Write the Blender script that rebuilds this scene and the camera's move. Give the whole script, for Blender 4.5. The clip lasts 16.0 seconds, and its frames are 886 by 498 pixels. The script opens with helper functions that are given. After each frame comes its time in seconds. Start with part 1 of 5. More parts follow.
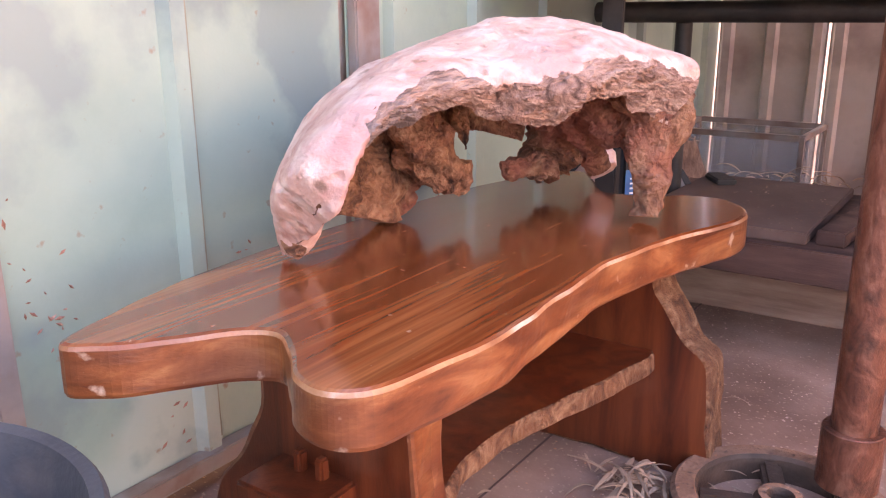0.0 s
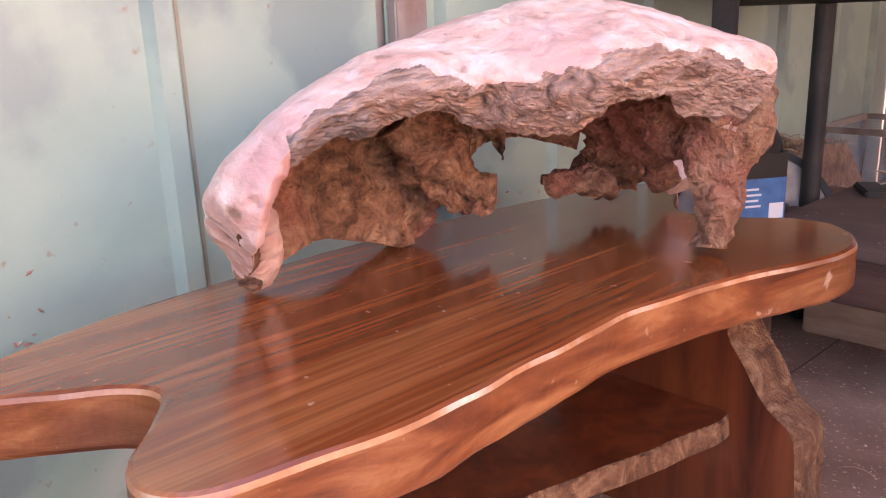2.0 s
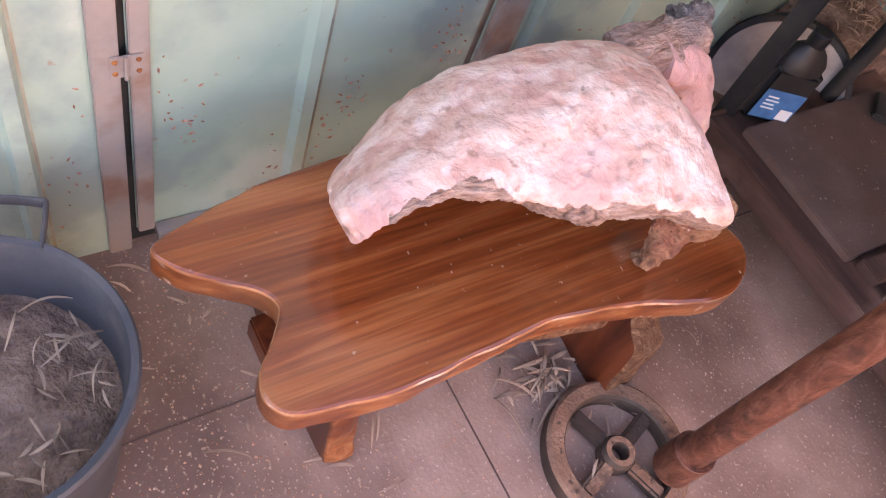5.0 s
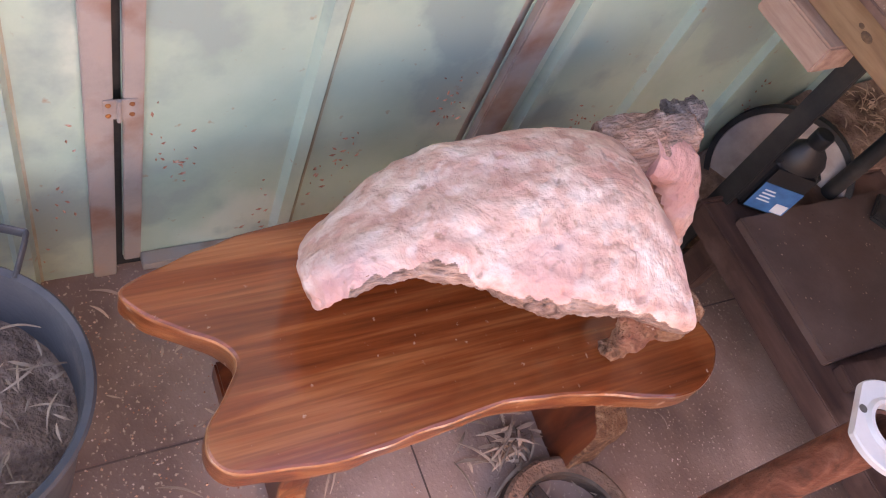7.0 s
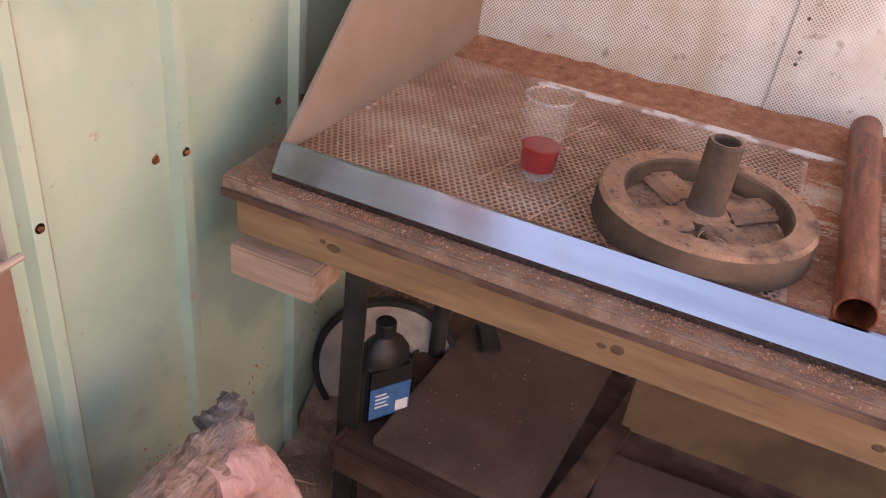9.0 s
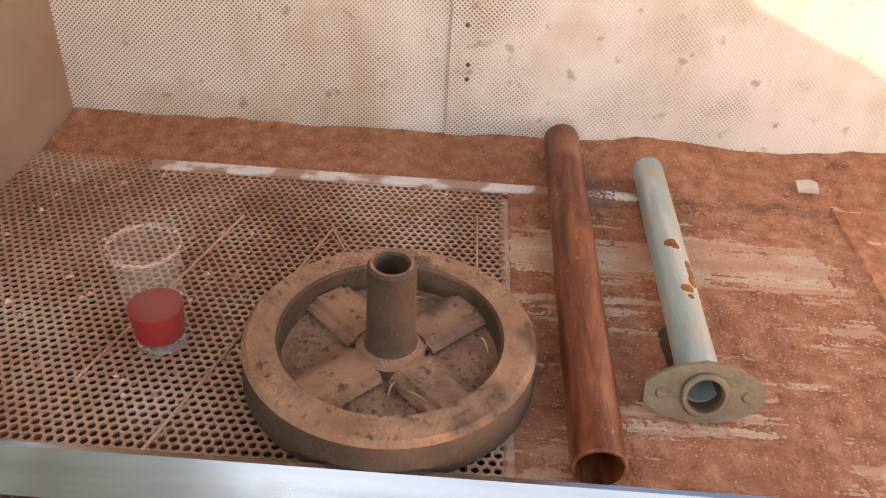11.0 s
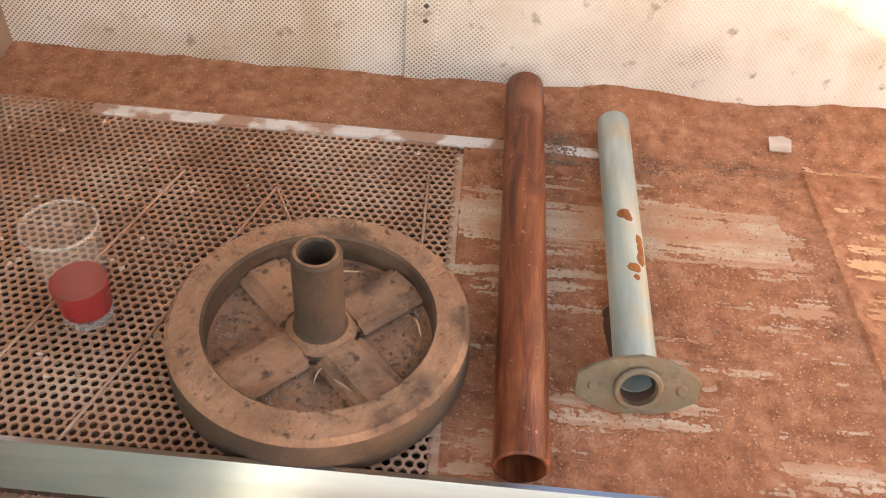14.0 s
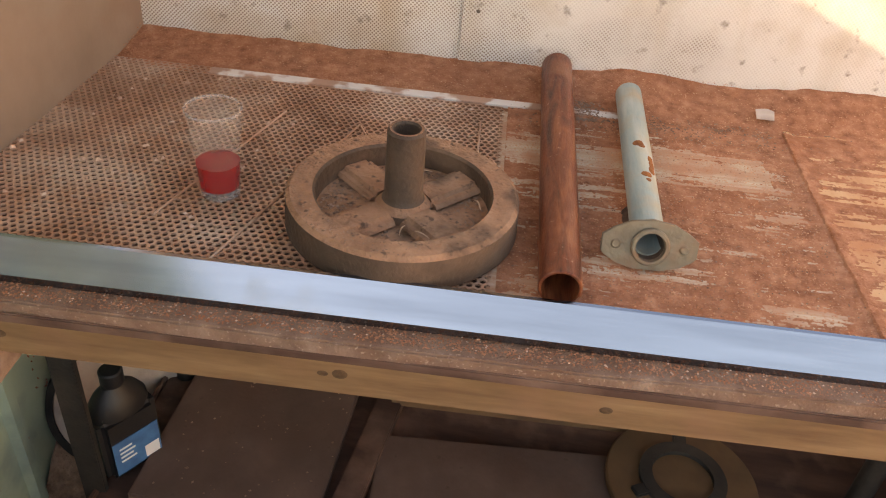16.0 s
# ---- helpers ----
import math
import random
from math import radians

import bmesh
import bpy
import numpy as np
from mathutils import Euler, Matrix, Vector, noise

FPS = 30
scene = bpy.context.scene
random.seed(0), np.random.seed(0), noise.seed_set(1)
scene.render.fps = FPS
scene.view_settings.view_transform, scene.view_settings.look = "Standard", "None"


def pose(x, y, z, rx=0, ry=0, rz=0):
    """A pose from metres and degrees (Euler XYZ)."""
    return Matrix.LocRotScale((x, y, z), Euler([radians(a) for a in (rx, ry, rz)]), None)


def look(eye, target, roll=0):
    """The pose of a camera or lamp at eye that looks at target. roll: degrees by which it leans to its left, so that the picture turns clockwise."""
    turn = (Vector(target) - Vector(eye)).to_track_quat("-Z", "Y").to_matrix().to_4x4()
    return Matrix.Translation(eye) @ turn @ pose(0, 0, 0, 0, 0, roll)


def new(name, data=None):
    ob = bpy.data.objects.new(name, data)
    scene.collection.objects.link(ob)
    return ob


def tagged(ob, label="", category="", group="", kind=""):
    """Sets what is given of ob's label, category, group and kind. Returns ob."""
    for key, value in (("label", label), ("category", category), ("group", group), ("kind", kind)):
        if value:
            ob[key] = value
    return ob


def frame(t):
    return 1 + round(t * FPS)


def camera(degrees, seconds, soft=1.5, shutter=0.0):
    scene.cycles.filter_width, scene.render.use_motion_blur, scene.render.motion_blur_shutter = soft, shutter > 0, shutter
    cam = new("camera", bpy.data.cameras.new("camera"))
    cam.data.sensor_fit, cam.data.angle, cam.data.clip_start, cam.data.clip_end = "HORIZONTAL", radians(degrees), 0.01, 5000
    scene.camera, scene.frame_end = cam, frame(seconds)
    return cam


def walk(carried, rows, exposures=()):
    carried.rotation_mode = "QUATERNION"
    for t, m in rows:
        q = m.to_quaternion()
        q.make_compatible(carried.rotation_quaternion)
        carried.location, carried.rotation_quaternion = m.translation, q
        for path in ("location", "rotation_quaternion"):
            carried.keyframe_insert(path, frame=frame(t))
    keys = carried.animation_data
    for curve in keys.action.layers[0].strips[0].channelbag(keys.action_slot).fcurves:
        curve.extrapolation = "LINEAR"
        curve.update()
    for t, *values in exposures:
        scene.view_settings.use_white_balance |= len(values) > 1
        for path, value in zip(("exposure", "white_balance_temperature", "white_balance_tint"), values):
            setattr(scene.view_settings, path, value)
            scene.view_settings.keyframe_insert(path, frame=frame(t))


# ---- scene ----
cam = camera(56.6, 16.0, 1.15)
PATH = [
    (0, (-0.05, 0.079, 0.694), (-1.145, 1.659, 0.146), -0.3),
    (0.5, (-0.042, 0.127, 0.707), (-1.184, 1.692, 0.207), -1.0),
    (1, (-0.055, 0.242, 0.68), (-1.269, 1.752, 0.182), -1.9),
    (1.5, (-0.03, 0.325, 0.671), (-1.349, 1.735, 0.146), -2.3),
    (2, (-0.016, 0.352, 0.679), (-1.426, 1.66, 0.131), -2.2),
    (2.5, (-0.031, 0.334, 0.715), (-1.489, 1.586, 0.162), -2.8),
    (3, (-0.054, 0.305, 0.794), (-1.429, 1.52, 0.0), -4.5),
    (3.2, (-0.055, 0.287, 0.857), (-1.379, 1.46, -0.077), -4.5),
    (5.3, (-0.128, 0.271, 1.476), (-0.845, 1.178, -0.156), 31.1),
    (5.5, (-0.134, 0.278, 1.488), (-0.869, 1.186, -0.135), 33.2),
    (6, (-0.138, 0.305, 1.503), (-0.913, 1.232, -0.091), 36.5),
    (6.5, (-0.13, 0.339, 1.509), (-0.927, 1.258, -0.078), 35.9),
    (7, (-0.143, 0.349, 1.509), (-0.957, 1.236, -0.088), 30.5),
    (7.5, (-0.135, 0.372, 1.506), (-0.934, 1.321, -0.063), 23.9),
    (8, (-0.162, 0.411, 1.525), (-0.977, 1.588, 0.128), 17.5),
    (8.2, (-0.184, 0.444, 1.555), (-0.981, 1.697, 0.215), 16.0),
    (8.5, (-0.174, 0.528, 1.559), (-0.936, 1.922, 0.344), 11.4),
    (8.6, (-0.224, 0.551, 1.564), (-0.9, 2.002, 0.365), 11.4),
    (9, (-0.135, 0.687, 1.561), (-0.811, 2.219, 0.468), 7.8),
    (9.5, (-0.124, 0.823, 1.558), (-0.639, 2.464, 0.537), 5.9),
    (10, (-0.159, 0.95, 1.562), (-0.465, 2.643, 0.543), 2.2),
    (12.3, (-0.063, 1.281, 1.677), (-0.069, 2.72, 0.287), 6.8),
    (12.5, (-0.062, 1.28, 1.679), (-0.076, 2.706, 0.276), 6.6),
    (13, (-0.066, 1.273, 1.684), (-0.11, 2.675, 0.258), 6.1),
    (13.5, (-0.064, 1.272, 1.689), (-0.164, 2.707, 0.3), 5.4),
    (14, (-0.059, 1.269, 1.672), (-0.166, 2.713, 0.291), 4.9),
    (14.5, (-0.094, 1.189, 1.666), (-0.159, 2.631, 0.282), 4.2),
    (15, (-0.088, 1.096, 1.661), (-0.112, 2.561, 0.3), 5.3),
    (15.5, (-0.059, 0.977, 1.643), (-0.128, 2.521, 0.375), 6.9),
    (16, (-0.066, 0.882, 1.62), (-0.231, 2.482, 0.431), 5.5),
]
walk(cam, [(t, look(eye, target, roll)) for t, eye, target, roll in PATH],
     [(0.0, 3.35, 7800, 41), (3.0, 3.05, 7800, 40), (5.3, 3.18, 7900, 36), (7.0, 2.98, 7950, 36), (8.0, 3.04, 8000, 35), (9.0, 2.7, 9100, 34), (10.2, 2.55, 10300, 28), (12.5, 2.92, 12200, 22), (14.5, 2.84, 11300, 20), (16.0, 2.55, 11500, 20)])

# ---- light ----
SUN_ELEV, SUN_FROM = radians(23.5), radians(262)
world = bpy.data.worlds.new("sky")
scene.world = world
world.use_nodes = True
wn = world.node_tree.nodes
sky = wn.new("ShaderNodeTexSky")
sky.sky_type, sky.sun_disc = "NISHITA", False
sky.sun_elevation, sky.sun_rotation = SUN_ELEV, SUN_FROM
wn["Background"].inputs["Strength"].default_value = 0.15
world.node_tree.links.new(sky.outputs[0], wn["Background"].inputs["Color"])
sun_data = bpy.data.lights.new("sun", "SUN")
sun_data.energy, sun_data.angle, sun_data.color = 5.0, radians(0.6), (1.0, 0.93, 0.82)
sun = new("sun", sun_data)
sun.matrix_world = look((-5.0, 0.7, 4.0), (-5.0 + 1.0, 0.7 + 0.14, 4.0 - 0.44))


# ---- materials ----
def mat(name, cols, scale=8.0, rough=0.7, bump=0.2, metal=0.0, stretch=(1, 1, 1), stain=None, stain_scale=2.5,
        stain_at=(0.5, 0.65), fine=120.0, rough2=None, dist=0.004, coat=0.0, speck=None, speck_scale=60.0, speck_at=0.7, warp=0.0, vary=0.0, span=(0.3, 0.7), streak=None):
    m = bpy.data.materials.new(name)
    m.use_nodes = True
    nt = m.node_tree
    n, l = nt.nodes, nt.links
    b = n["Principled BSDF"]
    tc = n.new("ShaderNodeTexCoord")
    mp = n.new("ShaderNodeMapping")
    mp.inputs["Scale"].default_value = stretch
    l.new(tc.outputs["Object"], mp.inputs["Vector"])
    no = n.new("ShaderNodeTexNoise")
    no.inputs["Scale"].default_value, no.inputs["Detail"].default_value, no.inputs["Roughness"].default_value = scale, 8, 0.6
    no.inputs["Distortion"].default_value = warp
    l.new(mp.outputs[0], no.inputs["Vector"])
    r = n.new("ShaderNodeValToRGB")
    els = r.color_ramp.elements
    while len(els) < len(cols):
        els.new(0.5)
    for i, c in enumerate(cols):
        els[i].position = span[0] + (span[1] - span[0]) * i / max(1, len(cols) - 1)
        els[i].color = (*c, 1)
    l.new(no.outputs["Fac"], r.inputs[0])
    out = r.outputs[0]

    def layer(colour, sc, lo, hi, below, amount=1.0, vec=tc.outputs["Object"]):
        s = n.new("ShaderNodeTexNoise")
        s.inputs["Scale"].default_value, s.inputs["Detail"].default_value = sc, 6
        l.new(vec, s.inputs["Vector"])
        mr = n.new("ShaderNodeMapRange")
        mr.inputs["From Min"].default_value, mr.inputs["From Max"].default_value = lo, hi
        mr.inputs["To Max"].default_value = amount
        l.new(s.outputs["Fac"], mr.inputs["Value"])
        mx = n.new("ShaderNodeMix")
        mx.data_type = "RGBA"
        l.new(mr.outputs[0], mx.inputs["Factor"])
        l.new(below, mx.inputs["A"])
        mx.inputs["B"].default_value = (*colour, 1)
        return mx.outputs["Result"], mr.outputs[0]

    if streak:
        colour, sc, along, lo, hi, amount = streak
        ms = n.new("ShaderNodeMapping")
        ms.inputs["Scale"].default_value = along
        l.new(tc.outputs["Object"], ms.inputs["Vector"])
        out, f = layer(colour, sc, lo, hi, out, amount, ms.outputs[0])
    if stain:
        out, f = layer(stain, stain_scale, stain_at[0], stain_at[1], out, 0.85)
        if rough2 is not None:
            rr = n.new("ShaderNodeMapRange")
            rr.inputs["To Min"].default_value, rr.inputs["To Max"].default_value = rough, rough2
            l.new(f, rr.inputs["Value"])
            l.new(rr.outputs[0], b.inputs["Roughness"])
    if speck:
        out, f = layer(speck, speck_scale, speck_at, speck_at + 0.10, out, 0.8)
    if vary:
        oi = n.new("ShaderNodeObjectInfo")
        hs = n.new("ShaderNodeHueSaturation")
        mr = n.new("ShaderNodeMapRange")
        mr.inputs["To Min"].default_value, mr.inputs["To Max"].default_value = 1 - vary, 1 + vary
        l.new(oi.outputs["Random"], mr.inputs["Value"])
        l.new(mr.outputs[0], hs.inputs["Value"])
        l.new(out, hs.inputs["Color"])
        out = hs.outputs[0]
    l.new(out, b.inputs["Base Color"])
    if rough2 is None or not stain:
        b.inputs["Roughness"].default_value = rough
    b.inputs["Metallic"].default_value = metal
    b.inputs["Coat Weight"].default_value = coat
    b.inputs["Coat Roughness"].default_value = 0.12
    if bump:
        fn = n.new("ShaderNodeTexNoise")
        fn.inputs["Scale"].default_value, fn.inputs["Detail"].default_value = fine, 5
        l.new(mp.outputs[0], fn.inputs["Vector"])
        ad = n.new("ShaderNodeMath")
        l.new(no.outputs["Fac"], ad.inputs[0])
        l.new(fn.outputs["Fac"], ad.inputs[1])
        bp = n.new("ShaderNodeBump")
        bp.inputs["Strength"].default_value, bp.inputs["Distance"].default_value = bump, dist
        l.new(ad.outputs[0], bp.inputs["Height"])
        l.new(bp.outputs[0], b.inputs["Normal"])
    return m


GREEN = mat("green_painted_steel", [(0.245, 0.35, 0.28), (0.335, 0.435, 0.345), (0.40, 0.475, 0.37)], 2.2, 0.36, 0.05, stain=(0.225, 0.300, 0.268), stain_scale=3.4, stain_at=(0.525, 0.585), speck=(0.30, 0.16, 0.09), speck_scale=38, speck_at=0.665, streak=((0.54, 0.58, 0.49), 2.4, (1, 1, 0.8), 0.56, 0.64, 0.5))
ZINC = mat("dusty_galvanised_steel", [(0.28, 0.25, 0.23), (0.36, 0.31, 0.28), (0.40, 0.30, 0.24)], 9, 0.5, 0.15, metal=0.3, stain=(0.25, 0.13, 0.09), stain_scale=7)
RUSTSHADE = mat("brown_rust_and_shade", [(0.24, 0.20, 0.14), (0.31, 0.29, 0.21), (0.35, 0.37, 0.29)], 14, 0.6, 0.1)
PALE = mat("pale_corrugated_steel", [(0.42, 0.38, 0.34), (0.55, 0.50, 0.46), (0.50, 0.42, 0.36)], 3, 0.5, 0.06, stain=(0.30, 0.24, 0.22), stain_scale=4)
CONC = mat("dusty_concrete", [(0.24, 0.134, 0.095), (0.38, 0.235, 0.175), (0.51, 0.34, 0.264)], 3.0, 0.9, 0.5, stain=(0.15, 0.086, 0.060), stain_scale=1.7, stain_at=(0.45, 0.60), speck=(0.60, 0.42, 0.29), speck_scale=120, speck_at=0.60, dist=0.003)
SLAB = mat("varnished_red_timber", [(0.115, 0.024, 0.008), (0.26, 0.060, 0.017), (0.43, 0.145, 0.046)], 5.0, 0.20, 0.012, stretch=(5.0, 0.3, 5.0), stain=(0.38, 0.15, 0.055), stain_scale=2.4, stain_at=(0.52, 0.8), coat=0.5, speck=(0.62, 0.42, 0.29), speck_scale=75, speck_at=0.69, warp=0.4, fine=60, streak=((0.085, 0.019, 0.007), 22.0, (8.0, 0.2, 8.0), 0.42, 0.72, 0.5))
SAP = mat("golden_sapwood", [(0.22, 0.060, 0.018), (0.38, 0.135, 0.042), (0.55, 0.27, 0.12)], 7, 0.26, 0.05, stretch=(3, 0.8, 3), coat=0.45, speck=(0.66, 0.46, 0.33), speck_scale=60, speck_at=0.64, warp=1.0)
EDGE = mat("red_live_edge", [(0.09, 0.019, 0.007), (0.24, 0.070, 0.023), (0.44, 0.18, 0.068)], 7, 0.36, 0.12, stretch=(1.5, 1.0, 4), stain=(0.11, 0.026, 0.012), stain_scale=5, coat=0.25, speck=(0.66, 0.46, 0.33), speck_scale=40, speck_at=0.66, warp=0.8)
WORN = mat("worn_pale_rim", [(0.20, 0.052, 0.018), (0.46, 0.20, 0.09), (0.76, 0.60, 0.47)], 12, 0.32, 0.2, stain=(0.24, 0.07, 0.024), stain_scale=9, stain_at=(0.5, 0.65), coat=0.25)
LEGW = mat("red_leg_timber", [(0.045, 0.009, 0.004), (0.13, 0.026, 0.009), (0.21, 0.052, 0.017)], 5, 0.33, 0.10, stretch=(5, 5, 0.7), stain=(0.27, 0.11, 0.06), stain_scale=6, stain_at=(0.62, 0.85), coat=0.2, warp=0.6)
BARK = mat("brown_live_edge", [(0.07, 0.024, 0.012), (0.24, 0.10, 0.045), (0.44, 0.25, 0.14)], 14, 0.7, 0.9, stretch=(2, 2, 1.6), dist=0.012, warp=1.5)
PINK = mat("pale_pink_bare_wood", [(0.51, 0.25, 0.195), (0.66, 0.41, 0.33), (0.77, 0.60, 0.50)], 15, 0.5, 0.8, stain=(0.60, 0.315, 0.28), stain_scale=4.5, stain_at=(0.48, 0.62), streak=((0.84, 0.73, 0.65), 34, (1, 0.7, 1), 0.50, 0.62, 0.45), speck=(0.27, 0.145, 0.095), speck_scale=40, speck_at=0.625, warp=0.9, fine=48, dist=0.009)
ROUGHW = mat("rough_burl_wood", [(0.05, 0.019, 0.011), (0.36, 0.16, 0.085), (0.60, 0.34, 0.20)], 20, 0.85, 1.0, stain=(0.40, 0.125, 0.085), stain_scale=6, dist=0.02, fine=130, warp=1.5)
BARKG = mat("weathered_pink_grey_bark", [(0.15, 0.078, 0.055), (0.50, 0.295, 0.22), (0.72, 0.51, 0.41)], 16, 0.85, 1.0, stretch=(2.2, 0.6, 2.2), stain=(0.30, 0.24, 0.225), stain_scale=9, stain_at=(0.54, 0.66), dist=0.02, warp=2.0, fine=90)
SNAG = mat("grey_broken_wood", [(0.10, 0.08, 0.075), (0.26, 0.22, 0.21), (0.45, 0.40, 0.38)], 22, 0.9, 1.0, stretch=(2.5, 0.6, 2.5), dist=0.02, warp=1.0)
PINE = mat("sawn_pine", [(0.13, 0.068, 0.034), (0.215, 0.122, 0.060), (0.29, 0.178, 0.094)], 6, 0.7, 0.15, stretch=(0.7, 5, 5), stain=(0.24, 0.125, 0.072), stain_scale=4, speck=(0.07, 0.04, 0.025), speck_scale=8, speck_at=0.66, streak=((0.13, 0.066, 0.034), 12, (0.5, 8, 8), 0.50, 0.72, 0.6))
GREYW = mat("weathered_block", [(0.22, 0.13, 0.095), (0.33, 0.21, 0.155), (0.42, 0.29, 0.22)], 7, 0.8, 0.3, stretch=(0.7, 5, 5))
DUST = mat("red_sawdust", [(0.25, 0.092, 0.048), (0.41, 0.170, 0.096), (0.55, 0.275, 0.170)], 40, 0.95, 0.9, stain=(0.34, 0.115, 0.054), stain_scale=8, stain_at=(0.44, 0.82), speck=(0.57, 0.30, 0.18), speck_scale=230, speck_at=0.60, fine=300, dist=0.006)
TIN = mat("wiped_tin_sheet", [(0.42, 0.20, 0.12), (0.46, 0.31, 0.22), (0.50, 0.42, 0.33)], 5, 0.6, 0.3, stretch=(0.8, 6, 1), stain=(0.44, 0.21, 0.125), stain_scale=16, stain_at=(0.46, 0.7), span=(0.34, 0.64), streak=((0.60, 0.52, 0.43), 9.0, (0.8, 14, 1), 0.52, 0.72, 0.7), speck=(0.46, 0.22, 0.13), speck_scale=240, speck_at=0.54)
MESHM = mat("dusty_perforated_steel", [(0.30, 0.15, 0.095), (0.44, 0.25, 0.17), (0.56, 0.40, 0.31)], 7, 0.55, 0.2, metal=0.2)

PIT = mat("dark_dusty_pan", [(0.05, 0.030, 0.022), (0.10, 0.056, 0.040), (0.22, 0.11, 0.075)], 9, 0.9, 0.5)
PLAST = mat("dusty_side_panel", [(0.19, 0.135, 0.10), (0.25, 0.18, 0.14), (0.30, 0.23, 0.185)], 3, 0.6, 0.08, stain=(0.24, 0.135, 0.09), stain_scale=2.5)
ALU = mat("brushed_aluminium", [(0.21, 0.235, 0.28), (0.31, 0.34, 0.395)], 5, 0.16, 0.0, metal=1.0, stretch=(0.5, 8, 8), stain=(0.25, 0.245, 0.25), stain_scale=4.5, rough2=0.34)
WHITE = mat("flaking_white_paint", [(0.62, 0.58, 0.56), (0.72, 0.70, 0.68)], 12, 0.6, 0.3, stain=(0.36, 0.18, 0.11), stain_scale=15, stain_at=(0.43, 0.50))
# Dark iron; shade of upright sides and the pipe bore is in its colour.
IRONB = mat("dark_shaded_iron", [(0.038, 0.023, 0.016), (0.078, 0.046, 0.031), (0.13, 0.078, 0.052)], 9, 0.7, 0.6, stain=(0.20, 0.12, 0.08), stain_scale=8, stain_at=(0.55, 0.75))
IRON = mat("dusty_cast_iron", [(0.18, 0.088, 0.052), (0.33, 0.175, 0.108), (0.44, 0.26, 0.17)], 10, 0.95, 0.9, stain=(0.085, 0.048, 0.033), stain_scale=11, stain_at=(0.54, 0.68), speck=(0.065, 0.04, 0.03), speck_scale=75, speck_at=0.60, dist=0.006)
RUST = mat("rusty_steel_pipe", [(0.06, 0.014, 0.007), (0.165, 0.040, 0.018), (0.29, 0.095, 0.042)], 20, 0.36, 0.3, metal=0.25, stretch=(3, 0.45, 3), stain=(0.30, 0.125, 0.07), stain_scale=8, stain_at=(0.52, 0.74), speck=(0.48, 0.30, 0.23), speck_scale=90, speck_at=0.66, warp=0.8)
RUSTV = mat("rusty_upright_pipe", [(0.08, 0.026, 0.016), (0.19, 0.068, 0.040), (0.31, 0.135, 0.085)], 16, 0.42, 0.4, metal=0.3, stretch=(1.6, 1.6, 0.9), stain=(0.06, 0.028, 0.02), stain_scale=22, stain_at=(0.54, 0.68), warp=1.8)
GREY = mat("blue_grey_galvanised_pipe", [(0.19, 0.30, 0.33), (0.29, 0.40, 0.42), (0.40, 0.46, 0.42)], 9, 0.45, 0.2, metal=0.3, stretch=(3, 0.5, 3), stain=(0.42, 0.37, 0.27), stain_scale=11, streak=((0.50, 0.56, 0.55), 16, (3, 0.4, 3), 0.52, 0.7, 0.6))
ORNG = mat("orange_rust_patch", [(0.20, 0.06, 0.02), (0.34, 0.12, 0.03)], 30, 0.9, 0.6)
FLNG = mat("dull_flange_steel", [(0.12, 0.095, 0.070), (0.20, 0.165, 0.120), (0.29, 0.235, 0.175)], 18, 0.5, 0.5, metal=0.4, stain=(0.20, 0.10, 0.055), stain_scale=18, stain_at=(0.5, 0.65))
ENAM = mat("white_enamel", [(0.50, 0.47, 0.45), (0.58, 0.56, 0.53)], 8, 0.4, 0.1, stain=(0.42, 0.33, 0.28), stain_scale=12, stain_at=(0.52, 0.7))
BLACKS = mat("black_painted_steel", [(0.012, 0.012, 0.013), (0.03, 0.028, 0.027), (0.06, 0.05, 0.045)], 9, 0.6, 0.2, metal=0.2)
BLACKP = mat("black_plastic", [(0.008, 0.008, 0.009), (0.015, 0.015, 0.017)], 8, 0.5, 0.1)
TUB = mat("weathered_black_rubber", [(0.030, 0.032, 0.038), (0.055, 0.057, 0.065), (0.085, 0.085, 0.09)], 6, 0.6, 0.25, stain=(0.14, 0.11, 0.10), stain_scale=9, stain_at=(0.58, 0.75))
SOIL = mat("dry_soil", [(0.12, 0.068, 0.05), (0.26, 0.16, 0.115), (0.40, 0.265, 0.20)], 22, 0.95, 1.0, dist=0.012)
LEAF = mat("dry_leaf", [(0.32, 0.19, 0.12), (0.46, 0.32, 0.225), (0.64, 0.51, 0.40)], 5, 0.7, 0.2, vary=0.45)
BOARD = mat("dusty_brown_board", [(0.088, 0.053, 0.041), (0.128, 0.077, 0.060), (0.175, 0.108, 0.085)], 5, 0.85, 0.2, stain=(0.11, 0.06, 0.044), stain_scale=4, speck=(0.08, 0.045, 0.033), speck_scale=40, speck_at=0.66)
SHELFW = mat("dark_red_shelf_timber", [(0.045, 0.020, 0.014), (0.075, 0.035, 0.025), (0.115, 0.060, 0.045)], 6, 0.8, 0.25, stretch=(0.6, 4, 4), stain=(0.20, 0.115, 0.085), stain_scale=6)
PLYL = mat("dusty_pale_plywood", [(0.44, 0.20, 0.105), (0.55, 0.31, 0.17), (0.62, 0.40, 0.24)], 5, 0.75, 0.2, stretch=(4, 0.7, 1), stain=(0.46, 0.19, 0.095), stain_scale=5)
